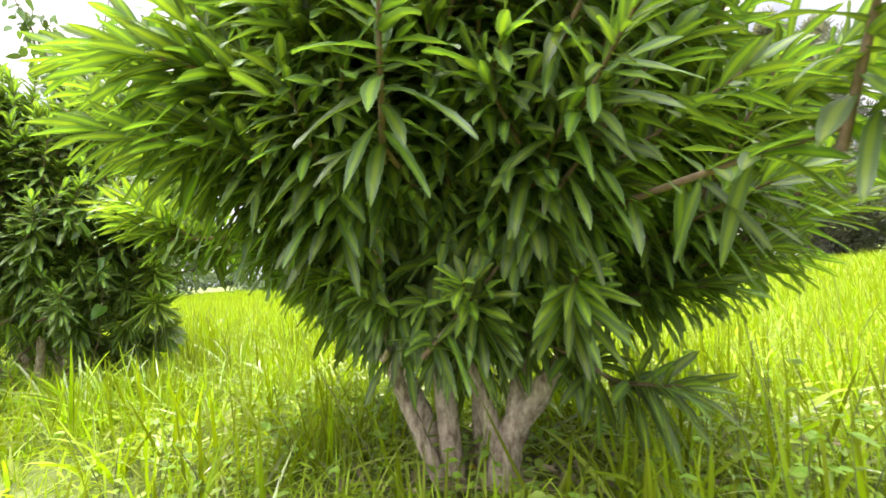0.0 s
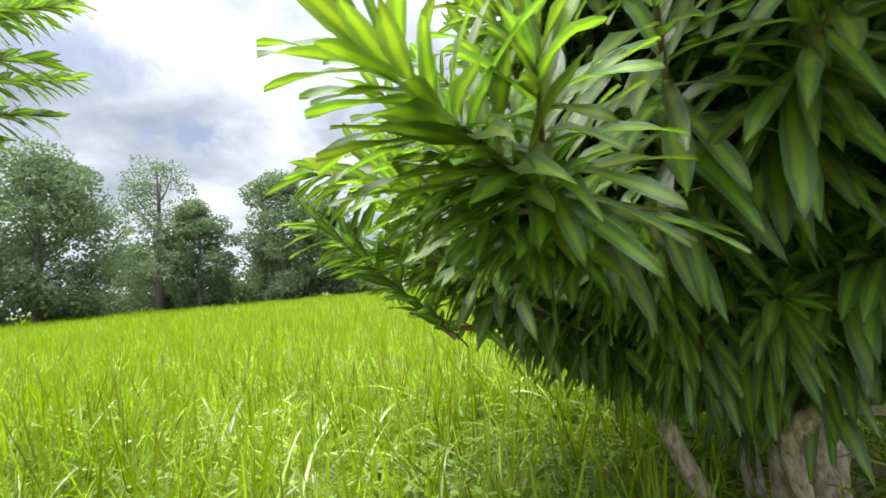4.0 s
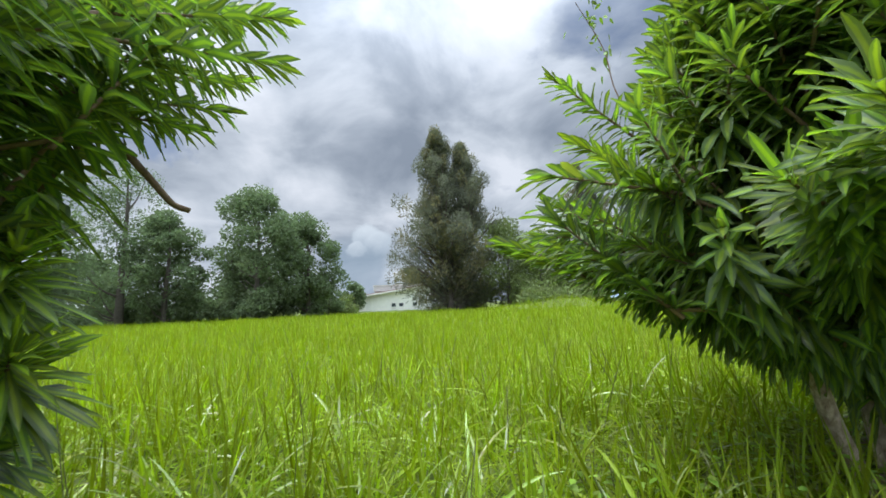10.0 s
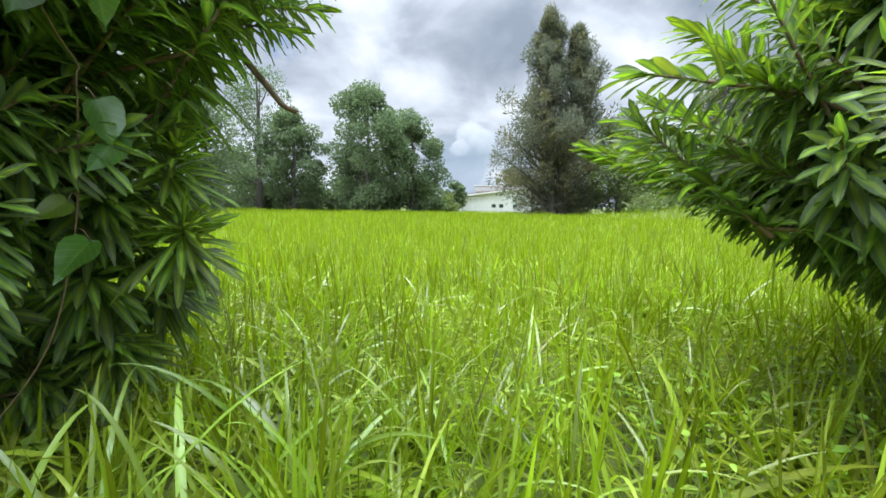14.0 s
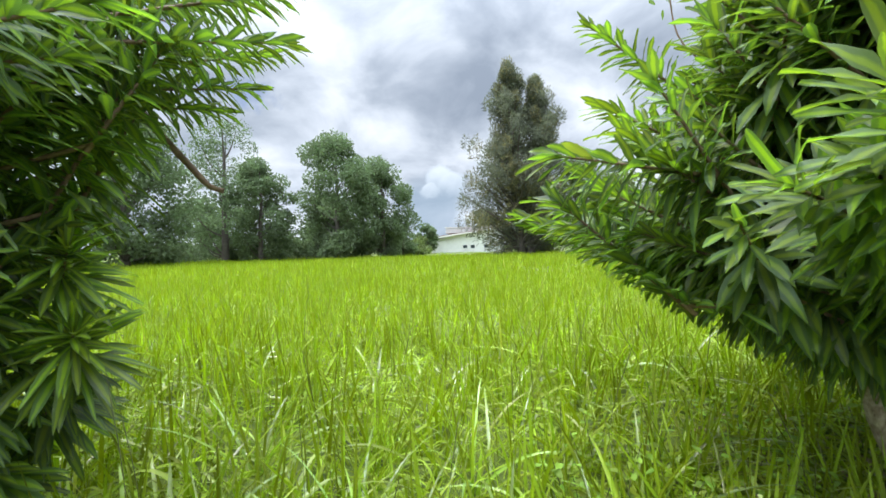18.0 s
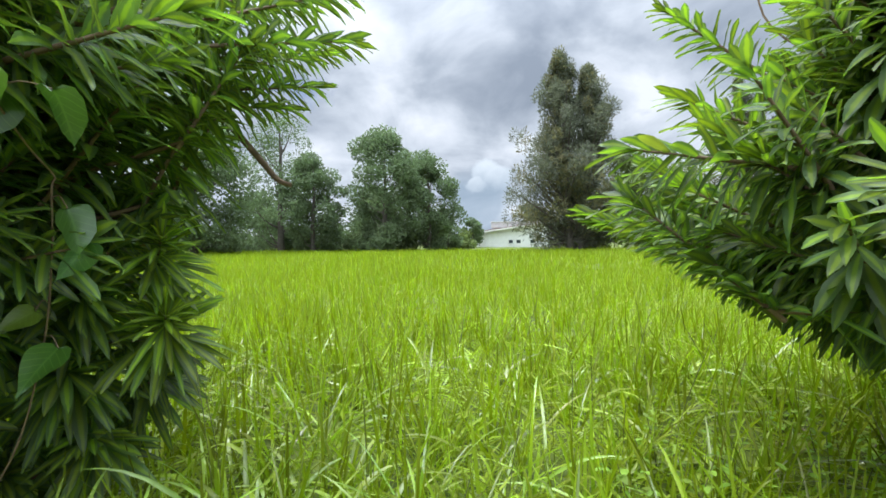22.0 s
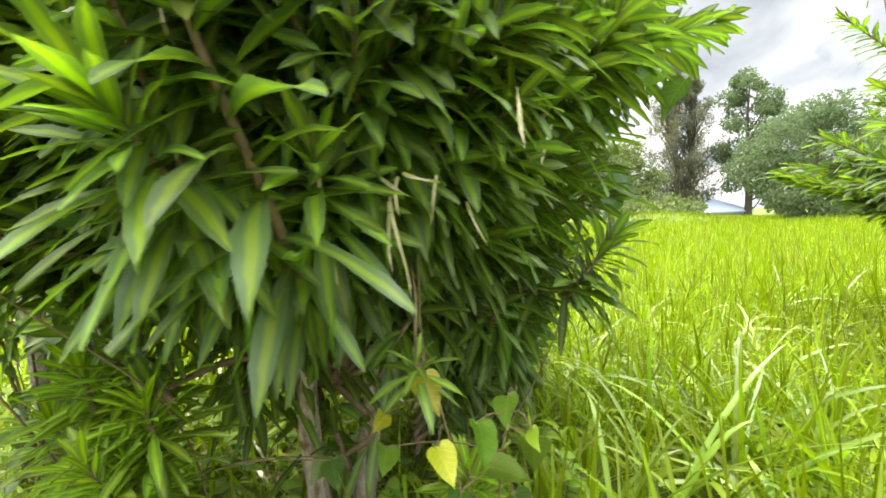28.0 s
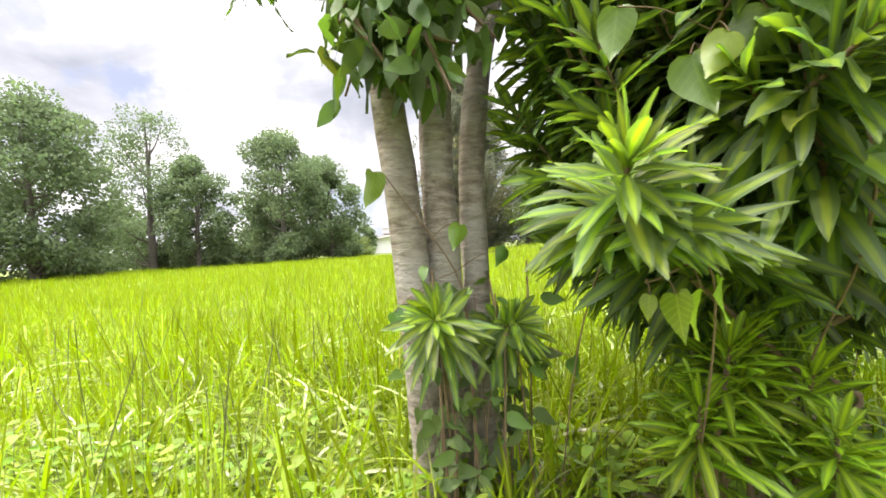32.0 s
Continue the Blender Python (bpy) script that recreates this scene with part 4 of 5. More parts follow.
for tip, axis, length, count, tone, leaf in (
        # tone of the first two rosettes is raised to paint in light from above
        ((-4.20, 1.68, 0.90), (0.45, -0.5, 0.65), 0.16, 70, 0.85, 0.25), ((-4.22, 1.69, 1.22), (0.5, -0.3, 0.7), 0.22, 64, 0.80, 0.22), ((-4.48, 1.60, 0.44), (0.4, -0.5, 0.7), 0.14, 60, 0.50, 0.23), ((-4.70, 1.45, 0.34), (0.4, -0.6, 0.6), 0.14, 52, 0.2, 0.22),
        ((-4.36, 1.50, 1.02), (0.7, -0.4, 0.4), 0.2, 56, 0.15, 0.22), ((-4.45, 1.50, 0.72), (0.6, -0.6, 0.3), 0.2, 60, 0.10, 0.24), ((-4.55, 1.15, 0.70), (0.6, -0.6, 0.3), 0.2, 54, 0.1, 0.22), ((-4.35, 1.85, 0.60), (0.8, 0.1, 0.3), 0.2, 50, 0.15, 0.21), ((-4.45, 1.25, 0.95), (0.7, -0.5, 0.3), 0.24, 56, 0.1, 0.23),
        ((-4.75, 1.25, 0.50), (0.6, -0.6, 0.3), 0.2, 52, 0.05, 0.22), ((-4.60, 1.70, 0.45), (0.7, -0.3, 0.3), 0.2, 52, 0.05, 0.22), ((-4.40, 1.75, 1.35), (0.8, 0.2, 0.4), 0.3, 60, 0.2, 0.2), ((-3.68, 1.30, 1.86), (0.85, 0.25, 0.30), 0.75, 76, 0.15, 0.18), ((-3.90, 1.45, 1.80), (0.85, 0.3, 0.2), 0.6, 66, 0.3, 0.17), ((-4.20, 1.02, 1.03), (0.60, -0.1, 0.8), 0.24, 44, 0.15, 0.16), ((-3.75, 1.50, 2.12), (0.8, 0.3, 0.45), 0.75, 76, 0.15, 0.18), ((-3.62, 2.20, 2.20), (0.75, 0.5, 0.2), 0.75, 74, 0.15, 0.18), ((-3.62, 2.30, 2.52), (0.75, 0.5, 0.4), 0.75, 74, 0.15, 0.18), ((-3.97, 2.78, 2.45), (0.6, 0.7, 0.40), 0.85, 74, 0.2, 0.17), ((-4.02, 2.66, 2.18), (0.62, 0.7, 0.25), 0.7, 60, 0.2, 0.17),
        ((-4.10, 2.45, 1.98), (0.7, 0.7, 0.15), 0.6, 56, 0.25, 0.17), ((-4.35, 2.2, 2.5), (0.5, 0.6, 0.8), 0.6, 56, 0.3, 0.18),
        ((-4.30, 1.9, 2.0), (0.7, 0.5, 0.4), 0.6, 56, 0.2, 0.18), ((-3.85, 2.62, 2.80), (0.6, 0.65, 0.5), 0.9, 76, 0.15, 0.17), ((-3.95, 2.40, 2.55), (0.7, 0.55, 0.4), 0.8, 70, 0.15, 0.17), ((-4.12, 2.25, 2.2), (0.75, 0.5, 0.2), 0.7, 62, 0.15, 0.17),
        ((-6.10, 0.32, 1.08), (-0.55, -0.6, 0.05), 0.45, 52, 0.1, 0.22), ((-6.0, 0.45, 1.02), (-0.4, -0.8, 0.1), 0.4, 46, 0.1, 0.21),
        ((-6.20, 0.31, 1.20), (-0.30, -0.75, 0.60), 0.22, 84, 0.51, 0.19), ((-6.50, 0.88, 0.84), (-0.3, -0.9, 0.35), 0.2, 66, 0.55, 0.18), ((-6.20, 1.0, 0.78), (0.2, -0.9, 0.3), 0.18, 44, 0.4, 0.17),
        ((-5.17, 0.10, 1.27), (0.0, -0.80, 0.65), 0.26, 56, 0.55, 0.19), ((-4.98, 0.28, 1.22), (0.2, -0.8, 0.6), 0.2, 40, 0.6, 0.19),
        ((-4.93, 0.40, 1.42), (-0.1, -0.45, 0.85), 0.10, 20, 0.75, 0.15), ((-4.60, 0.58, 1.38), (0.65, -0.4, 0.5), 0.10, 20, 0.75, 0.16), ((-4.70, 0.60, 1.46), (0.4, -0.8, 0.5), 0.2, 30, 0.6, 0.17), ((-5.82, 0.18, 1.40), (-0.2, -0.80, 0.3), 0.36, 66, 0.20, 0.21),
        ((-5.9, 0.45, 1.0), (-0.6, -0.7, 0.0), 0.28, 40, 0.15, 0.22)):
    a = Vector(axis).normalized()
    B.sprig(Vector(tip) - a * length, a, length, count, leaf, 0.032 if tone > 0.5 else 0.037, 0.18 if tone > 0.5 else 0.45, tone, 1.4 if tone > 0.5 else 1.15, single=tip[1] < 1.3)
    if tip[2] > 0.86:
        B.limb((-5.0, 1.05, min(0.8, tip[2] - 0.1)), Vector(tip) - a * length, -0.1, 0.012, 60)
    elif tip[0] > -6.0:
        B.limb((-4.95, 1.15, tip[2] * 0.5), Vector(tip) - a * length, 0.0, 0.010, 90)
crown(B, (-5.2, 0.98, 0.4), 240, lambda az, z: 0.86 + (0.26 if z < 1.2 else 0.32 if z < 1.8 else 0.80) * max(0, math.cos(az - (0.75 if z < 1.3 else 1.0))) ** 2 + 0.10 * max(0, math.cos(az - 3.3)), 0.80, 1.25, 3.2, 0.195, near_b, 0.5, hang=(0.80, 0.55), front=0.34)
crown(B, (-5.2, 0.98, 0.4), 90, lambda az, z: 0.62 + 0.35 * max(0, math.cos(az - 1.0)), 0.76, 1.2, 2.9, 0.19, lambda p: False, hang=(0.8, 0.55), front=0.34)
tube("limb", [(-4.99, 0.62, 0.98), (-4.95, 0.50, 1.12), (-4.94, 0.455, 1.24), (-4.93, 0.44, 1.35)], 0.010, 0.008, MAT_TWIG, shrub_b, 8, 0.06, seed=18, label="bare leaf-scarred twig")
tube("limb", [(-4.84, 0.74, 1.05), (-4.76, 0.66, 1.18), (-4.715, 0.625, 1.28), (-4.66, 0.60, 1.34)], 0.010, 0.008, MAT_TWIG, shrub_b, 8, 0.06, seed=19, label="bare leaf-scarred twig")
# a thin stem that hangs under the crown
tube("limb", [(-4.86, 0.56, 1.02), (-4.84, 0.47, 0.94), (-4.842, 0.455, 0.86), (-4.84, 0.46, 0.77)], 0.0032, 0.003, MAT_TWIG, shrub_b, 6, 0.06, seed=20, label="thin hanging stem")
# withered leaf strips caught among the leaves
for place, way, long in (((-4.868, 0.37, 1.165), (0.05, -0.10, -1), 0.19), ((-4.872, 0.372, 1.15), (0.12, -0.05, -1), 0.13), ((-4.975, 0.345, 1.04), (0.0, -0.1, -1), 0.07), ((-4.90, 0.37, 1.205), (0.9, -0.1, -0.45), 0.09), ((-4.85, 0.36, 1.195), (-0.1, 0, -1), 0.07), ((-4.84, 0.36, 1.20), (0.9, 0, -0.3), 0.07),
                         ((-4.975, 0.30, 1.215), (-0.1, -0.1, -1), 0.06), ((-4.775, 0.42, 1.215), (-0.35, -0.1, -1), 0.11), ((-4.72, 0.50, 1.15), (0.3, -0.1, -1), 0.10), ((-5.16, 0.20, 1.45), (0.35, -0.2, -1), 0.08), ((-4.62, 0.40, 1.36), (0.2, -0.1, -1), 0.14), ((-4.52, 0.55, 1.32), (-0.2, -0.1, -1), 0.12)):
    v, q, uv, tn = blades([place], [way], [(0.2, -1, 0.2)], long, 0.007, 0.08, 0.0, LONG, 0.7, 3, 0.6)
    part("withered_leaf", mesh_of("withered_leaf", v, q, MAT_STRAW, uv, tn), MAT_STRAW, shrub_b, "pale dry curled leaf strip")


def underside_b(p):
    """The front of this crown hangs lower towards its eastern side."""
    if p.y > 0.68 or p.x > -4.62 or p.x < -6.5:
        return -1.0
    return float(np.interp(p.x, (-5.95, -5.6, -5.0, -4.7), (1.0, 0.84, 0.74, 0.62)))


B.trim_under(underside_b)
# a small drooping rosette at the end of the hanging stem
B.sprig((-4.84, 0.46, 0.76), (0.0, -0.3, 1.0), 0.05, 16, 0.105, 0.019, 0.45, 0.6, 1.4)
B.finish(shrub_b, back=1.9, core=(-5.2, 0.98, 0.42))

# small rosettes at the foot of the vine-grown shrub
for k, (x, y, z, n) in enumerate(((-5.72, 0.74, 0.42, 50), (-5.60, 0.64, 0.30, 46), (-5.85, 0.80, 0.30, 42), (-5.64, 0.74, 0.56, 46), (-5.50, 0.66, 0.46, 40), (-5.78, 0.58, 0.18, 38), (-4.72, 0.85, 0.30, 26), (-5.92, 0.70, 0.40, 38), (-5.62, 0.48, 0.14, 36), (-5.80, 0.70, 0.54, 40), (-5.52, 0.56, 0.36, 40))):
    y -= 0.06
    if x < -5:
        x, z = -5.66 + 0.65 * (x + 5.66), z + (0.14 if z > 0.28 else 0.0)
    young = empty("young_shrub", (x, y, 0), "low tuft of narrow striped green leaves", "plant", "tufts at the shrub's foot")
    fol = Foliage()
    # the high tone brightens the leaf colour against the crown's shade
    fol.sprig((x, y, max(0.02, z - 0.1)), (rng.normal(0, 0.2), -0.25, 1), 0.18, int(n * 1.3), 0.17, 0.023, 0.16, 0.72, 1.25, single=True)
    fol.limb((x, y, -0.05), (x, y, z - 0.08), 0.0, 0.012, 0)
    fol.finish(young, 18, mats=(MAT_YOUNG_BRIGHT, MAT_YOUNG_BRIGHT_PIECE))


# ---- the tree behind the second shrub ----
def leaf_pieces(parent, base, along, normal, size, ratio, mat):
    """Single ovate leaves under a plant, on three shared blades."""
    shared = []
    for k in range(3):
        v, q, uv, tn = blades(np.zeros((1, 3)), [(0, 1, 0)], [(0, 0, 1)], 1.0, ratio, 0.12 + 0.12 * k, 0.1 * k, OVATE, 0.2, 3, 0.10)
        shared.append(mesh_of("leaf", v, q, mat, uv, tn))
    for k, (p, d, nrm, length) in enumerate(zip(base, along, normal, size)):
        y = Vector(d).normalized()
        x = y.cross(Vector(nrm)).normalized()
        ob = new("leaf", shared[k % 3])
        ob.parent = parent
        ob.matrix_parent_inverse = parent.matrix_basis.inverted()
        ob.matrix_basis = Matrix.Translation(Vector(p)) @ Matrix((x, y, x.cross(y))).transposed().to_4x4() @ Matrix.Scale(length, 4)



tree = empty("small_tree", (-6.4, 1.22, 0), "three grey ringed trunks with drooping ovate leaves", "tree")
tube("trunk", [(-6.50, 1.22, -0.2), (-6.50, 1.22, 0.1), (-6.53, 1.22, 0.8), (-6.60, 1.25, 1.7), (-6.75, 1.4, 2.7)], 0.085, 0.06, MAT_TREE_BARK, tree, 16, 0.04, flare=0.03, seed=21)
tube("trunk", [(-6.40, 1.28, -0.2), (-6.40, 1.28, 0.1), (-6.40, 1.28, 0.8), (-6.39, 1.32, 1.7), (-6.2, 1.5, 2.9)], 0.085, 0.06, MAT_TREE_BARK, tree, 16, 0.04, flare=0.03, seed=22)
tube("trunk", [(-6.24, 1.32, -0.2), (-6.25, 1.32, 0.1), (-6.26, 1.34, 0.8), (-6.2, 1.42, 1.7), (-5.8, 1.9, 3.0)], 0.07, 0.05, MAT_TREE_BARK, tree, 16, 0.04, flare=0.03, seed=23)
tips, runs = [], []
for k in range(46):
    az, el = rng.uniform(0, 6.28), rng.uniform(0.1, 1.2)
    r = rng.uniform(1.0, 2.0)
    tip = np.array([-6.0 + r * math.cos(az) * math.cos(el) * 1.1, 2.1 + r * math.sin(az) * math.cos(el) * 1.1, 2.75 + r * math.sin(el)])
    tips.append(tip)
for p in ((-6.75, 1.15, 1.9), (-6.5, 1.05, 1.75), (-6.8, 1.2, 2.15), (-6.6, 1.0, 1.95), (-6.45, 1.0, 2.2), (-6.75, 1.2, 1.65), (-6.2, 1.05, 1.8), (-6.7, 1.0, 1.7), (-6.55, 0.95, 1.6), (-6.35, 1.0, 1.75), (-6.05, 1.1, 1.95), (-6.6, 1.05, 2.2), (-6.85, 1.0, 2.1), (-6.8, 1.1, 2.0), (-6.4, 0.9, 1.55), (-6.7, 1.1, 1.8), (-6.1, 1.0, 2.3), (-6.6, 1.0, 1.75), (-6.3, 0.95, 2.05), (-6.5, 0.95, 1.7), (-6.7, 1.3, 2.35), (-4.7, 2.7, 3.4), (-4.4, 3.0, 3.45), (-4.9, 3.6, 3.7), (-5.32, 2.31, 3.4), (-5.1, 2.72, 3.7), (-4.78, 3.18, 3.75), (-4.75, 3.3, 3.4), (-5.4, 3.0, 3.35), (-5.2, 2.9, 3.2), (-5.6, 2.7, 3.6), (-4.9, 3.0, 3.5), (-5.0, 2.5, 3.5), (-5.5, 3.4, 4.0)):
    tips.append(np.array(p))
lb, la, ln, ls = [], [], [], []
for k, tip in enumerate(tips):
    root = np.array([(-6.72, 1.35, 2.4), (-6.25, 1.45, 2.6), (-5.95, 1.75, 2.7)][k % 3]) + (0, 0, 0.3 * rng.random())
    if tip[2] < 2.3:
        root = np.array([-6.5, 1.2, tip[2] + 0.25])
    path = spline([root, (root + tip) / 2 + (rng.normal(0, 0.12), rng.normal(0, 0.12), rng.uniform(-0.1, 0.3)), tip], 4)
    runs.append((path, np.linspace(0.022, 0.005, len(path))))
    for i in range(70 if tip[2] > 2.3 else 36):
        s = rng.uniform(0.35, 1.0)
        p = path[int(s * (len(path) - 1))] + rng.normal(0, 0.075, 3)
        d = rng.normal(0, 0.6, 3) + (0, 0, -0.75)
        lb.append(p), la.append(d), ln.append(rng.normal(0, 1, 3) + (0, 0, 0.8)), ls.append(rng.uniform(0.09, 0.145))
v, q = joined_tubes(runs)
tagged(part("branchwork", mesh_of("branchwork", v, q, MAT_TWIG), MAT_TWIG, tree, "thin brown twigs"), kind="stuff")
ls, lb, la, ln = (np.array(a) for a in (ls, lb, la, ln))
low = np.flatnonzero((lb[:, 2] < 2.25) & (lb[:, 1] < 1.3))[:280]
leaf_pieces(tree, lb[low], la[low], ln[low], ls[low], 0.46, MAT_BROAD_PIECE)
rest = np.setdiff1d(np.arange(len(ls)), low)
lb, la, ln, ls = lb[rest], la[rest], ln[rest], ls[rest]
v, q, uv, tn = blades(lb, la, ln, ls, ls * 0.46, 0.15, rng.uniform(0, 0.35, len(ls)) * (rng.random(len(ls)) < 0.3), OVATE, 0.15, 3, 0.08)
tagged(part("crown", mesh_of("crown", v, q, MAT_BROAD, uv, tn), MAT_BROAD, tree, "dark green ovate leaves"), kind="stuff")


# ---- vines ----
def heart_mesh(tone, mat=MAT_VINE):
    """A heart-shaped leaf with a drip tip, folded along its midrib, 1 long."""
    outline = [(0.0, 0.03), (0.17, -0.05), (0.34, 0.0), (0.45, 0.17), (0.44, 0.36), (0.34, 0.58), (0.19, 0.78), (0.07, 0.92), (0.0, 1.04)]
    v, q, uv = [], [], []
    rows = []
    for x, y in outline:
        row = []
        for f in (-1, -0.5, 0, 0.5, 1):
            row.append(len(v))
            v.append((x * f, y if abs(f) == 1 else y * 0.5 * (1 + abs(f)) + (1 - abs(f)) * 0.5 * max(0.06, y), 0.26 * abs(x * f) - 0.22 * y * y + 0.05 * abs(f) * math.sin(9 * y + 2 * f)))
            uv.append((0.5 + 0.5 * f * x / 0.47, y))
        rows.append(row)
    for a, b in zip(rows, rows[1:]):
        for k in range(4):
            q.append((a[k], a[k + 1], b[k + 1], b[k]))
    return mesh_of("leaf", np.array(v), q, mat, uv, np.full(len(v), tone))


HEART = {t: heart_mesh(t) for t in (0.0, 0.35, 1.0)}
FRESH_HEART = {t: heart_mesh(t, MAT_VINE_FRESH) for t in (0.0, 1.0)}
OLD_HEART = {t: heart_mesh(t, MAT_VINE_OLD) for t in (0.0, 1.0)}


def vine(points, leaves, label, r=0.0028, mesh=HEART, wide=0.74):
    """A thin climbing stem with its leaves: (place, size, tone, facing)."""
    base = points[0]
    ob = empty("vine", base, label, "vine", "vines on the shrub")
    path = spline(points, 6)
    v, q = tube_arrays(path, np.full(len(path), r), 6, 0.05)
    part("stem", mesh_of("stem", v, q, MAT_TWIG), MAT_TWIG, ob)
    for (x, y, z), size, tone, turn in leaves:
        near = path[np.argmin(np.linalg.norm(path - (x, y, z + 0.5 * size), axis=1))]
        top = Vector((x, y, z + 0.45 * size))
        leaf = new("leaf", mesh[tone])
        leaf.parent = ob
        leaf.matrix_parent_inverse = ob.matrix_basis.inverted()
        leaf.matrix_basis = Matrix.Translation(top) @ pose(0, 0, 0, 0, 0, turn) @ pose(0, 0, 0, -74 + rng.normal(0, 14), rng.normal(0, 24), rng.normal(0, 16)) @ Matrix.Diagonal((size * wide, size * 0.88, size * 0.9, 1))
        v, q = tube_arrays(spline([near, (near + np.array(top)) / 2 + (0, 0, 0.02), np.array(top)], 3), np.full(7, 0.0018), 5)
        part("petiole", mesh_of("petiole", v, q, MAT_TWIG), MAT_TWIG, ob)
    return ob


vine([(-4.75, 1.15, 0.0), (-4.42, 1.28, 0.45), (-4.27, 1.30, 0.85), (-4.22, 1.30, 1.15), (-4.17, 1.27, 1.36), (-4.16, 1.27, 1.40), (-4.14, 1.20, 1.46), (-4.10, 1.10, 1.56), (-4.14, 1.02, 1.72), (-4.3, 0.98, 2.0)], [
    ((-3.92, 1.10, 1.50), 0.17, 0.0, 35), ((-4.02, 1.04, 1.55), 0.16, 0.35, 15), ((-4.10, 1.12, 1.52), 0.17, 0.0, 50), ((-4.10, 1.26, 1.22), 0.18, 0.0, 50), ((-4.07, 1.29, 1.13), 0.16, 0.0, 25),
    ((-4.19, 1.29, 0.80), 0.17, 0.0, 50), ((-4.20, 1.24, 0.95), 0.11, 0.35, 70), ((-4.14, 1.00, 1.68), 0.17, 0.35, 25), ((-4.20, 1.08, 1.78), 0.17, 0.0, 10)], "climbing vine with large glossy pointed green leaves", wide=0.68)
vine([(-4.78, 0.66, 0.0), (-4.76, 0.60, 0.40), (-4.80, 0.60, 0.62), (-4.84, 0.58, 0.80), (-4.84, 0.56, 1.05)], [
    ((-4.825, 0.43, 0.74), 0.10, 0.0, 10), ((-4.81, 0.53, 0.52), 0.11, 1.0, -5), ((-4.95, 0.60, 0.58), 0.08, 0.0, -20)], "thin vine with yellowing leaves", mesh=OLD_HEART)
vine([(-4.68, 0.72, 0.0), (-4.66, 0.66, 0.30), (-4.64, 0.64, 0.52), (-4.60, 0.66, 0.66)], [
    ((-4.71, 0.60, 0.53), 0.14, 0.35, -10), ((-4.63, 0.62, 0.60), 0.11, 0.35, 20), ((-4.565, 0.62, 0.47), 0.13, 0.35, 15), ((-4.68, 0.58, 0.43), 0.12, 0.35, 0), ((-4.57, 0.60, 0.54), 0.07, 1.0, 25), ((-4.95, 0.60, 0.48), 0.11, 0.35, -15), ((-4.62, 0.60, 0.34), 0.12, 0.0, 5), ((-4.76, 0.60, 0.36), 0.10, 0.0, -10)], "low vine with rounded fresh green leaves")
vine([(-5.5, 0.75, 0.0), (-5.52, 0.62, 0.6), (-5.66, 0.36, 1.0), (-5.74, 0.28, 1.22), (-5.7, 0.4, 1.5)], [
    ((-5.62, 0.25, 1.07), 0.13, 0.35, -5), ((-5.72, 0.26, 1.14), 0.14, 0.0, 15), ((-5.54, 0.42, 1.10), 0.13, 0.0, 5), ((-5.17, 0.76, 0.36), 0.10, 0.35, 0), ((-5.13, 0.70, 0.38), 0.11, 0.0, 15)], "vine with broad heart-shaped leaves hanging among the foliage")
vine([(-5.8, 0.80, 0.0), (-5.85, 0.6, 0.5), (-5.95, 0.42, 0.97), (-6.12, 0.40, 0.97)], [
    ((-6.14, 0.36, 0.925), 0.06, 0.0, -25), ((-6.085, 0.36, 0.90), 0.11, 0.0, -10), ((-6.02, 0.37, 0.90), 0.115, 1.0, 5), ((-5.965, 0.38, 0.925), 0.10, 0.0, 25)], "vine tip with four light green leaves", mesh=FRESH_HEART, wide=0.60)
vine([(-6.05, 1.1, 0.0), (-6.0, 0.9, 0.8), (-5.92, 0.55, 1.38), (-5.85, 0.4, 1.6)], [
    ((-5.93, 0.37, 1.41), 0.11, 1.0, -20), ((-5.84, 0.37, 1.44), 0.15, 0.35, 10), ((-5.82, 0.30, 1.50), 0.14, 0.35, 0), ((-5.95, 0.45, 1.38), 0.16, 0.35, -10), ((-6.05, 0.55, 1.55), 0.14, 0.35, -30)], "climbing vine with large light green leaves")
vine([(-6.3, 1.15, 0.0), (-6.42, 1.12, 0.5), (-6.36, 1.13, 0.9), (-6.6, 1.12, 1.3)], [
    ((-6.36, 1.09, 1.09), 0.11, 0.35, 20), ((-6.19, 1.1, 1.0), 0.09, 0.0, 0), ((-6.66, 1.07, 1.27), 0.15, 0.35, -30), ((-6.62, 1.08, 0.8), 0.10, 0.0, -20), ((-6.12, 1.1, 0.62), 0.09, 0.35, 10), ((-6.0, 1.0, 0.6), 0.09, 0.0, 15)], "vine creeping up the grey trunks")


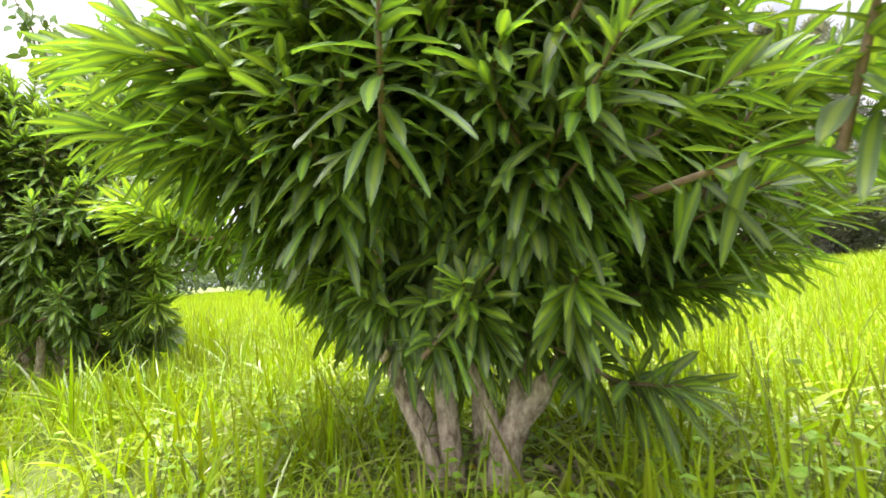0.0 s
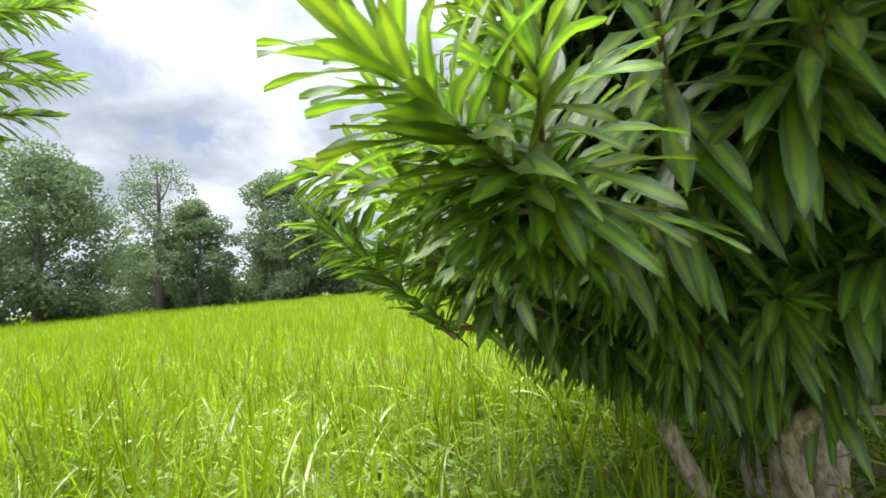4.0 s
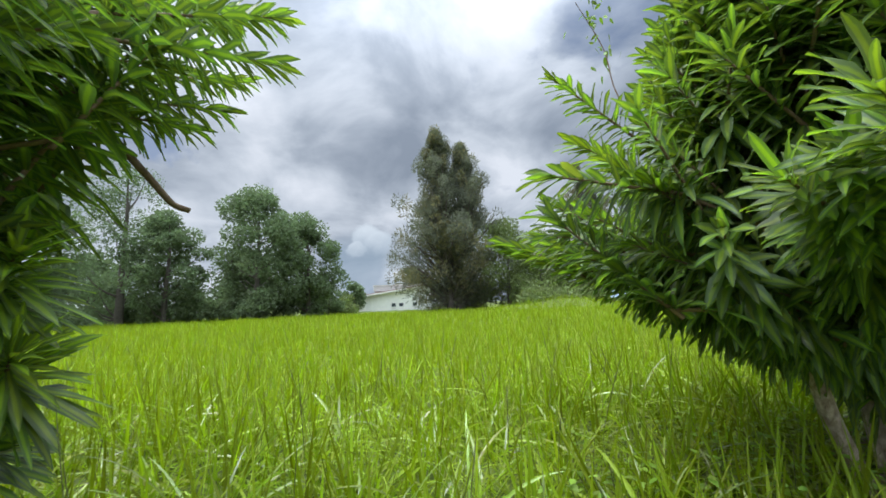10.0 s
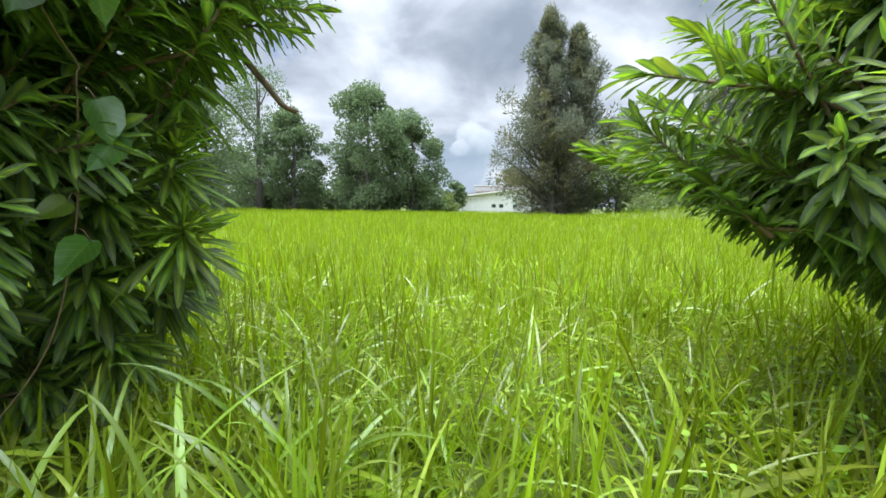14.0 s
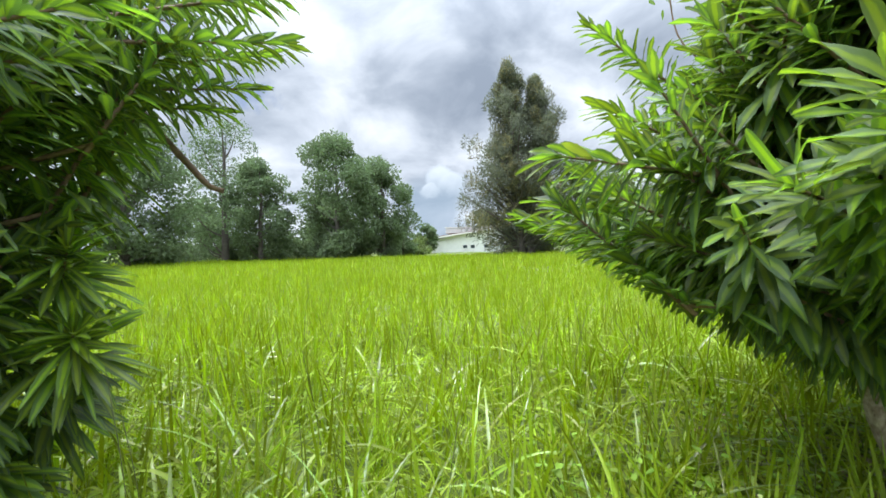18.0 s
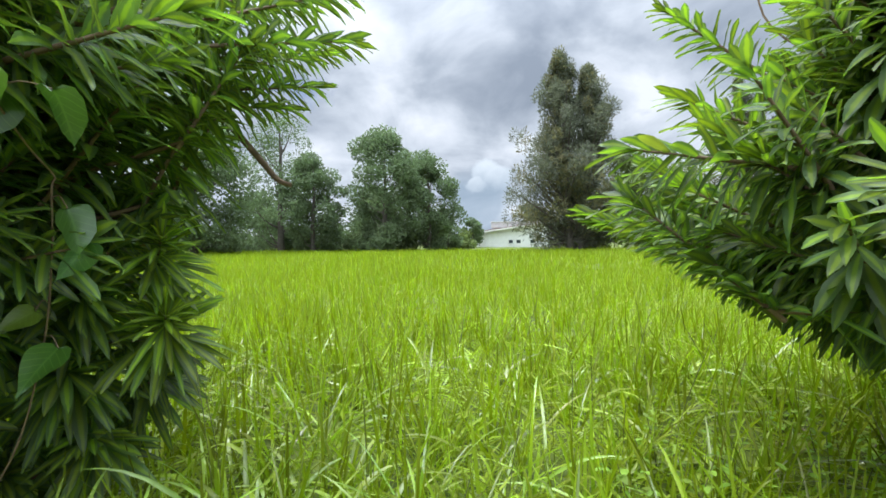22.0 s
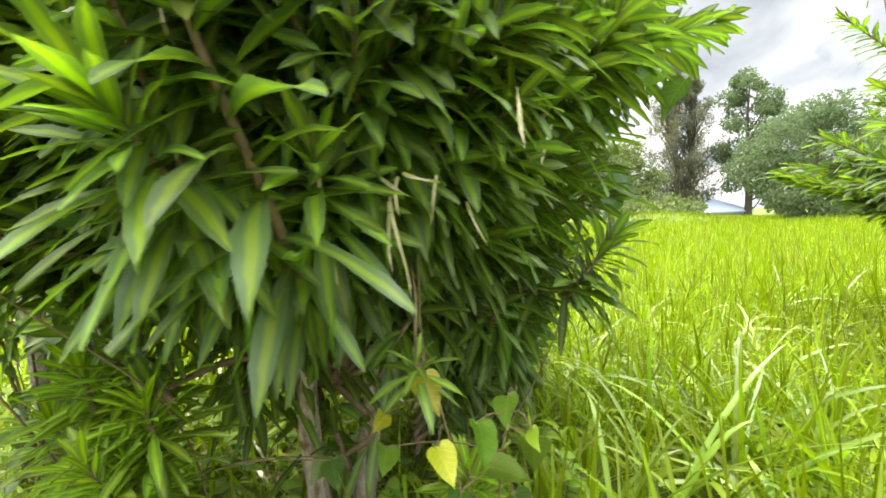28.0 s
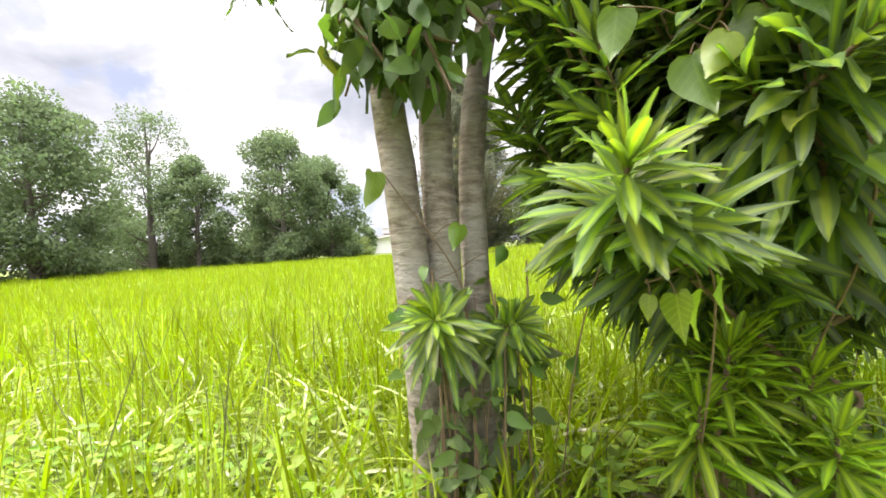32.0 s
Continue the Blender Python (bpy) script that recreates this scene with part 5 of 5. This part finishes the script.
# ---- distant trees ----
def far_tree(name, x, y, tall, wide, bole, label, leaves=6000, size=0.34, mat=MAT_FAR, peaks=1, shape="round", fill=1.0, seed=0, category="tree", group="tree row behind the field", brown=0.0):
    """A tapered trunk with limbs and a crown of many leaf clumps."""
    g = np.random.default_rng(seed + 100)
    z0 = float(ground_height(x, y))
    ob = empty(name, (x, y, z0), label, category, group)
    runs, clumps = [], []
    for pk in range(peaks):
        off = (pk - (peaks - 1) / 2) * wide * (0.17 if shape == "round" else 0.18)
        h = tall * (1 - (0.05 if shape == "round" else 0.09) * pk)
        path = spline([(x + off * 0.3, y, z0 - 0.3), (x + off * 0.6, y, z0 + h * 0.3), (x + off + g.normal(0, 0.2), y, z0 + h * 0.62), (x + off, y, z0 + h * 0.94)], 5)
        runs.append((path, np.linspace(0.022 * tall + 0.05, 0.03, len(path))))
        n = int((44 if shape == "round" else 150) * fill) // 5 * 5
        for k in range(n):
            u = (k + 0.5) / n
            az = g.uniform(0, 6.28)
            if shape == "round":
                zc = bole + (h * 0.93 - bole) * u
                rel = (u - 0.42) / (0.58 if u > 0.42 else 0.50)
                r = wide / 2 * math.sqrt(max(0.03, 1 - rel * rel)) / (1 if peaks == 1 else 1.35)
                rr = 0.88 * r * g.uniform(0.45, 0.95)
                rad = wide * g.uniform(0.10, 0.19)
            else:
                # five plumes out along each branch, whose tips sweep upwards
                out = (k % 5 + 1) / 5
                if k % 5 == 0:
                    bu, baz, reach = u, az, g.uniform(0.5, 1.35)
                az = baz + g.normal(0, 0.16)
                r = wide * 0.45 * (1.0 - bu) ** 0.88 * (0.62 + 0.38 * min(1, bu * 2.8))
                rr = r * reach * out
                zc = bole + (h - bole) * bu + 0.30 * rr * out
                rad = wide * g.uniform(0.034, 0.066) * (1.1 - 0.4 * bu) * (1.25 - 0.5 * out)
            c = np.array([x + off + rr * math.cos(az), y + rr * math.sin(az), z0 + zc + g.normal(0, 0.2)])
            clumps.append((c, rad))
            if k % 3 == 0:
                s = path[int(np.clip((zc / h - 0.12), 0.1, 0.9) * (len(path) - 1))]
                runs.append((spline([s, (s + c) / 2 + (0, 0, -0.03 * h * (shape == "round"))
, c], 3), np.linspace(0.012 * tall * 0.6, 0.02, 7)))
    v, q = joined_tubes(runs, 6)
    part("trunk", mesh_of("trunk", v, q, MAT_FAR_BARK), MAT_FAR_BARK, ob, "dark trunk and limbs")
    per = max(1, leaves // len(clumps))
    centre = np.repeat(np.array([c for c, _ in clumps]), per, axis=0)
    rad = np.repeat(np.array([r for _, r in clumps]), per)
    d = g.normal(0, 1, (len(centre), 3))
    d /= np.linalg.norm(d, axis=1)[:, None]
    flat = np.array([1, 1, 0.72]) if shape == "round" else np.array([1, 1, 1.5])
    p = centre + d * flat * (rad * g.uniform(0.35, 1.05, len(rad)) ** 0.6)[:, None]
    if shape == "round":
        along, outline, ww = g.normal(0, 1, (len(p), 3)) + d * 0.8, OVATE, 0.62
    else:
        along, outline, ww = d * 0.7 + g.normal(0, 0.5, (len(p), 3)) + (0, 0, 0.35), LANCE, 0.2
    ln = size * g.uniform(0.6, 1.35, len(p))
    tone = np.repeat(g.random(len(clumps)) < brown, per) * 0.8 + g.uniform(0, 0.15, len(p))
    v, q, uv, tn = blades(p, along, g.normal(0, 1, (len(p), 3)) + d, ln, ln * ww, 0.05, tone, outline[::3] if shape != "round" else outline[::2], 0.1, 2)
    tagged(part("crown", mesh_of("crown", v, q, mat, uv, tn), mat, ob), kind="stuff")
    return ob


far_tree("broadleaf_tree", -32.6, 33.0, 14.6, 11.5, 1.6, "large dark spreading tree at the field's edge", 24200, 0.29, seed=1, fill=1.6)
far_tree("broadleaf_tree", -29.9, 43.0, 17.0, 9.6, 2.0, "tall airy tree with light gaps in its crown", 9000, 0.24, seed=2, fill=1.1)
far_tree("broadleaf_tree", -25.0, 41.5, 11.3, 7.6, 0.8, "dark round-topped tree in the row", 17600, 0.27, seed=3, fill=1.3)
far_tree("broadleaf_tree", -17.6, 44.5, 14.6, 10.5, 0.8, "dense dark round-crowned tree", 24200, 0.29, seed=4, fill=1.6)
far_tree("broadleaf_tree", -13.2, 48.5, 12.4, 8.2, 0.6, "dense dark round-crowned tree, lower than its neighbour", 17600, 0.29, seed=5, fill=1.3)
far_tree("broadleaf_tree", -11.9, 55.0, 4.2, 4.4, 0.3, "small bushy tree near the house", 5500, 0.24, seed=6, fill=0.8)
far_tree("broadleaf_tree", -10.6, 76.0, 5.6, 4.6, 1.0, "small round tree beside the house", 5500, 0.31, seed=7, fill=0.7)
far_tree("broadleaf_tree", 0.5, 93.0, 9.6, 11.0, 0.6, "yellow-brown leafy tree behind the house", 9000, 0.4, MAT_NEEDLE, seed=15, fill=1.2, brown=1.0)
far_tree("casuarina_tree", 3.6, 45.0, 21.0, 16.2, 0.4, "tall feathery two-peaked casuarina with brownish twigs", 84000, 0.38, MAT_NEEDLE, 2, "cone", 2.6, 8, brown=0.25)
far_tree("broadleaf_tree", 9.6, 44.0, 10.4, 9.5, 0.3, "light green bushy tree beside the casuarina", 17600, 0.24, MAT_FAR_LIGHT, seed=9, fill=1.3)
far_tree("broadleaf_tree", 14.8, 47.5, 9.4, 8.5, 0.3, "bushy green tree behind a grassy mound", 15400, 0.24, MAT_FAR_LIGHT, seed=10, fill=1.2)
far_tree("casuarina_tree", 24.2, 52.5, 19.6, 13.0, 1.5, "tall thin see-through casuarina", 40000, 0.34, MAT_NEEDLE, 2, "cone", 1.3, 11, brown=0.35)
far_tree("broadleaf_tree", 29.9, 49.0, 18.2, 8.0, 3.5, "dark slender tree over a pale blue roof", 14300, 0.29, seed=12, fill=1.0)
far_tree("broadleaf_tree", 21.5, 30.5, 8.8, 10.0, 0.3, "rounded green bush-like tree at the field's side", 17600, 0.24, seed=13, fill=1.3)
far_tree("broadleaf_tree", 31.0, 34.0, 8.0, 9.0, 0.3, "green bushy tree at the field's side", 11000, 0.26, seed=14)
for k, (x, y, h, w, b) in enumerate(((-41, 25, 8, 9, 1.0), (-47, 15, 8.5, 11, 1.2), (-50, 4, 8, 11, 1.0), (-47, 36, 8, 10, 1.0), (-37, 49, 8, 9, 0.6), (-21.5, 52, 9, 9, 0.4), (40, 40, 11, 11, 1), (44, 24, 10, 11, 1), (46, 8, 10, 12, 1), (36, 52, 13, 11, 1), (-52, -8, 11, 12, 1), (45, -10, 11, 12, 1))):
    far_tree("broadleaf_tree", x, y, h, w, b, "dark leafy tree closing off the field", 5200, 0.44, seed=30 + k, fill=1.1)
for k, (x, y, w, h) in enumerate(((-27, 46, 7, 3.2), (-21, 47, 7, 2.8), (-35.5, 42, 7, 2.2), (-37, 33, 6, 2.0), (-42, 20, 8, 3), (-44, 11, 8, 3), (-13.5, 60, 5, 2.2), (6, 48, 8, 3.2), (18, 50, 9, 4.0), (33, 28, 7, 3), (12, 38.5, 9, 1.6), (16, 39, 6, 1.8), (-31, 46, 6, 2.8), (-24, 48, 8, 3.2), (-16, 50, 8, 3.4), (-10.5, 60, 5, 2.4), (-19.5, 46, 6, 2.2), (-33.5, 37, 6, 2.0))):
    far_tree("hedge_bush", x, y, h, w, 0.0, "low leafy bush along the field's edge", 2400, 0.34, MAT_FAR_LIGHT if x > -14 else MAT_FAR, seed=60 + k, fill=0.6, category="bush", group="bushes along the field")

# a climber with small yellowish leaves at the top of the round shrub
climber = empty("climber", (-1.45, 2.9, 2.2), "thin climber with yellow-green leaves at the shrub's top", "vine")
tube("stem", [(-1.0, 2.6, 1.9), (-1.35, 2.9, 2.4), (-1.42, 2.98, 2.9), (-1.6, 3.0, 3.3)], 0.007, 0.003, MAT_TWIG, climber, 6, 0.05, seed=71)
pb, pa, pn = [], [], []
for i in range(46):
    s = rng.uniform(0, 1)
    p = np.array([-1.38 - 0.17 * s, 2.97, 2.8 + 0.55 * s]) + rng.normal(0, 0.06, 3)
    pb.append(p), pa.append(rng.normal(0, 0.5, 3) + (0, 0, -0.7)), pn.append(rng.normal(0, 1, 3))
v, q, uv, tn = blades(pb, pa, pn, 0.06, 0.025, 0.1, 0.8, OVATE, 0.1)
tagged(part("foliage", mesh_of("foliage", v, q, MAT_BROAD, uv, tn), MAT_BROAD, climber, "small yellow-green leaves"), kind="stuff")


# ---- buildings ----
def box(bm, x0, x1, y0, y1, z0, z1, bevel=0.0):
    r = bmesh.ops.create_cube(bm, size=1.0)
    bmesh.ops.scale(bm, vec=(x1 - x0, y1 - y0, z1 - z0), verts=r["verts"])
    bmesh.ops.translate(bm, vec=((x0 + x1) / 2, (y0 + y1) / 2, (z0 + z1) / 2), verts=r["verts"])
    return r["verts"]


def block(name, dims, mat, parent, label=""):
    bm = bmesh.new()
    box(bm, *dims)
    return part(name, bm, mat, parent, label)


def slope(name, x0, x1, y0, y1, z0, z1, thick, mat, parent, label=""):
    """A roof slab that rises from x0 to x1."""
    bm = bmesh.new()
    vs = box(bm, x0, x1, y0, y1, 0, thick)
    for vert in vs:
        vert.co.z += z0 + (z1 - z0) * (vert.co.x - x0) / (x1 - x0)
    return part(name, bm, mat, parent, label)


house = empty("house", (-4.0, 84, 0), "white single-storey house with low sloping grey roofs", "house")
bm = bmesh.new()
for vert in box(bm, -9.3, 4.0, 80.2, 88, -0.3, 3.0):
    if vert.co.z > 1:
        vert.co.z += 1.8 * (vert.co.x + 9.3) / 13.3
part("wall", bm, MAT_WALL, house)
block("wall", (-10.3, -9.32, 80.9, 84, -0.3, 2.3), MAT_WALL, house, "side porch wall")
for x in (-9.15, -8.55, -7.95):
    block("column", (x, x + 0.22, 80.0, 80.18, -0.3, 2.8), MAT_WALL, house, "white porch column")
block("parapet", (-7.4, 4.0, 81.0, 88, 3.9, 5.0), MAT_ROOF, house, "grey upper parapet band")
block("coping", (-7.55, 4.1, 80.9, 88.1, 5.02, 5.12), MAT_WALL, house, "white parapet coping")
slope("roof", -10.4, 3.6, 79.5, 88.6, 2.95, 4.85, 0.16, MAT_TRIM, house, "brown sheet roof slope")
slope("fascia", -10.44, 3.6, 79.40, 79.48, 2.72, 4.62, 0.26, MAT_WALL, house, "white roof edge board")
for x in (-3.9, -2.4, 0.3):
    win = block("window", (x, x + 0.8, 80.12, 80.19, 0.75, 1.4), MAT_GLASS, house, "small dark window")
    block("window_frame", (x - 0.1, x + 0.9, 80.05, 80.17, 1.42, 1.56), MAT_WALL, win, "white lintel")
    block("sill", (x - 0.1, x + 0.9, 80.05, 80.17, 0.60, 0.73), MAT_WALL, win)

shed = empty("shed", (26.9, 51, 0), "low shed with a pale blue sheet roof", "shed")
block("wall", (24.3, 29.7, 49.5, 54, -0.3, 0.9), MAT_WALL, shed)
bm = bmesh.new()
for vert in box(bm, 23.6, 30.5, 49.0, 54.4, 0.85, 2.75):
    if vert.co.z > 2:
        vert.co.x, vert.co.y = 26.4 + (vert.co.x - 26.4) * 0.06, 51.7 + (vert.co.y - 51.7) * 0.06
part("roof", bm, MAT_BLUE_ROOF, shed, "pale blue hipped sheet roof")
block("eave", (23.5, 30.6, 48.9, 54.5, 0.72, 0.846), MAT_BLUE_ROOF, shed, "roof edge")


# ---- weeds and litter ----
def weeds(name, x0, x1, y0, y1, count, tall, leaf, label, tone=0.35):
    """Small broad-leaved plants: thin stems with ovate leaves."""
    runs, wb, wa, wn, wl = [], [], [], [], []
    for k in range(count):
        x, y = rng.uniform(x0, x1), rng.uniform(y0, y1)
        if y < walked(x) + 0.3:
            continue
        h = tall * rng.uniform(0.5, 1.2)
        dx, dy = rng.normal(0, 0.08, 2)
        path = spline([(x, y, -0.02), (x + dx * 0.4, y + dy * 0.4, h * 0.5), (x + dx, y + dy, h)], 3)
        runs.append((path, np.linspace(0.003, 0.0015, len(path))))
        for i in range(int(rng.integers(6, 12))):
            p = path[int(rng.integers(2, len(path)))]
            az = rng.uniform(0, 6.28)
            wb.append(p), wa.append((math.cos(az), math.sin(az), rng.uniform(-0.2, 0.5))), wn.append((0, 0, 1)), wl.append(leaf * rng.uniform(0.6, 1.3))
    wl = np.array(wl)
    v, q, uv, tn = blades(wb, wa, np.array(wn) + rng.normal(0, 0.25, (len(wn), 3)), wl, wl * 0.62, 0.25, rng.uniform(0, 2 * tone, len(wl)) * 0.8, OVATE, 0.15)
    ob = empty(name, ((x0 + x1) / 2, (y0 + y1) / 2, 0), label, "weeds", kind="stuff")
    tagged(part("foliage", mesh_of("foliage", v, q, MAT_WEED, uv, tn), MAT_WEED, ob), kind="stuff")
    v, q = joined_tubes(runs, 4)
    tagged(part("stem", mesh_of("stem", v, q, MAT_STALK), MAT_STALK, ob), kind="stuff")
    return ob


weeds("weed_patch", -9.0, -5.9, 0.3, 1.9, 170, 0.28, 0.058, "low broad-leaved weeds among the grass by the grey trunks")
weeds("weed_patch", -5.9, -4.4, 0.35, 1.5, 90, 0.24, 0.06, "low broad-leaved weeds under the vine-grown shrub")
weeds("weed_patch", -1.4, 1.3, 1.2, 3.0, 170, 0.26, 0.045, "small fine weeds round the pale trunks")
weeds("weed_patch", 0.2, 1.5, 1.7, 2.9, 80, 0.55, 0.04, "taller straggling weeds past the pale trunks", 0.2)
weeds("weed_patch", -2.4, -1.2, 0.9, 2.4, 90, 0.30, 0.040, "scattered broad-leaved weeds in the grass")

# fallen dry leaves and straw under the shrubs and past the round one
lx, ly, lr = [], [], []
for cx, cy, sx, sy, n in ((-5.6, 0.95, 0.5, 0.35, 420), (-0.6, 1.95, 0.5, 0.4, 320), (0.75, 2.6, 0.55, 0.5, 520), (-6.3, 1.0, 0.35, 0.3, 200)):
    lx.append(rng.normal(cx, sx, n)), ly.append(rng.normal(cy, sy, n))
lx, ly = np.concatenate(lx), np.concatenate(ly)
az = rng.uniform(0, 6.28, len(lx))
base = np.stack([lx, ly, ground_height(lx, ly) + rng.uniform(0.01, 0.06, len(lx))], -1)
along = np.stack([np.cos(az), np.sin(az), rng.normal(0, 0.18, len(lx))], -1)
v, q, uv, tn = blades(base, along, np.array([[0, 0, 1.0]]) + rng.normal(0, 0.35, (len(lx), 3)), rng.uniform(0.08, 0.2, len(lx)), rng.uniform(0.008, 0.03, len(lx)), 0.05, 0.0, LANCE, 0.4)
tagged(new("leaf_litter", mesh_of("leaf_litter", v, q, MAT_DRY, uv, tn)), "dry straw-coloured fallen leaves under the shrubs", "leaf litter", kind="stuff")

# vines and thin stems that wrap the foot of the grey trunks
wrap = empty("vine", (-6.35, 1.15, 0), "tangle of vine stems and leaves round the grey trunks", "vine", "vines on the shrub")
runs, wb, wa, wl = [], [], [], []
for k in range(16):
    x0, y0 = rng.uniform(-6.62, -6.12), rng.uniform(1.02, 1.12)
    top = rng.uniform(0.45, 1.0)
    path = spline([(x0, y0, -0.02), (x0 + rng.uniform(-0.05, 0.05), y0 + rng.uniform(-0.03, 0.03), top * 0.5), (x0 + rng.uniform(-0.06, 0.06), y0 + rng.uniform(-0.04, 0.04), top)], 4)
    runs.append((path, np.full(len(path), rng.uniform(0.002, 0.006))))
    for i in range(11):
        p = path[int(rng.integers(1, len(path)))] + rng.normal(0, 0.03, 3)
        wb.append(p), wa.append((rng.normal(0, 0.6), rng.normal(-0.6, 0.4), rng.normal(-0.4, 0.4))), wl.append(rng.uniform(0.05, 0.10))
leaf_pieces(wrap, wb, wa, rng.normal(0, 0.5, (len(wb), 3)) + (0, -0.6, 0.7), wl, 0.55, MAT_BROAD_PIECE)
v, q = joined_tubes(runs, 5)
tagged(part("stem", mesh_of("stem", v, q, MAT_TWIG), MAT_TWIG, wrap, "thin brown vine stems"), kind="stuff")


# dry straw stalks leaning out of the grass at the vine-grown shrub's foot
for k, (x, y, h, dx, dy) in enumerate(((-6.02, 0.42, 0.50, -0.10, -0.06), (-5.80, 0.36, 0.42, 0.22, -0.05), (-5.66, 0.30, 0.38, -0.16, 0.02), (-5.42, 0.34, 0.52, 0.06, -0.08), (-5.30, 0.42, 0.36, 0.26, -0.02), (-6.22, 0.62, 0.40, 0.14, -0.10), (-5.10, 0.36, 0.46, -0.05, -0.06), (-4.92, 0.42, 0.36, 0.18, 0.0))):
    z0 = float(ground_height(x, y))
    stalk = empty("dry_stalk", (x, y, z0), "thin dry straw-coloured stalk leaning in the grass", "stalk", "dry stalks")
    tube("stem", [(x, y, z0 - 0.03), (x + dx * 0.35, y + dy * 0.4, z0 + h * 0.5), (x + dx, y + dy, z0 + h)], 0.0032, 0.0016, MAT_STRAW, stalk, 6, 0.05, seed=90 + k)
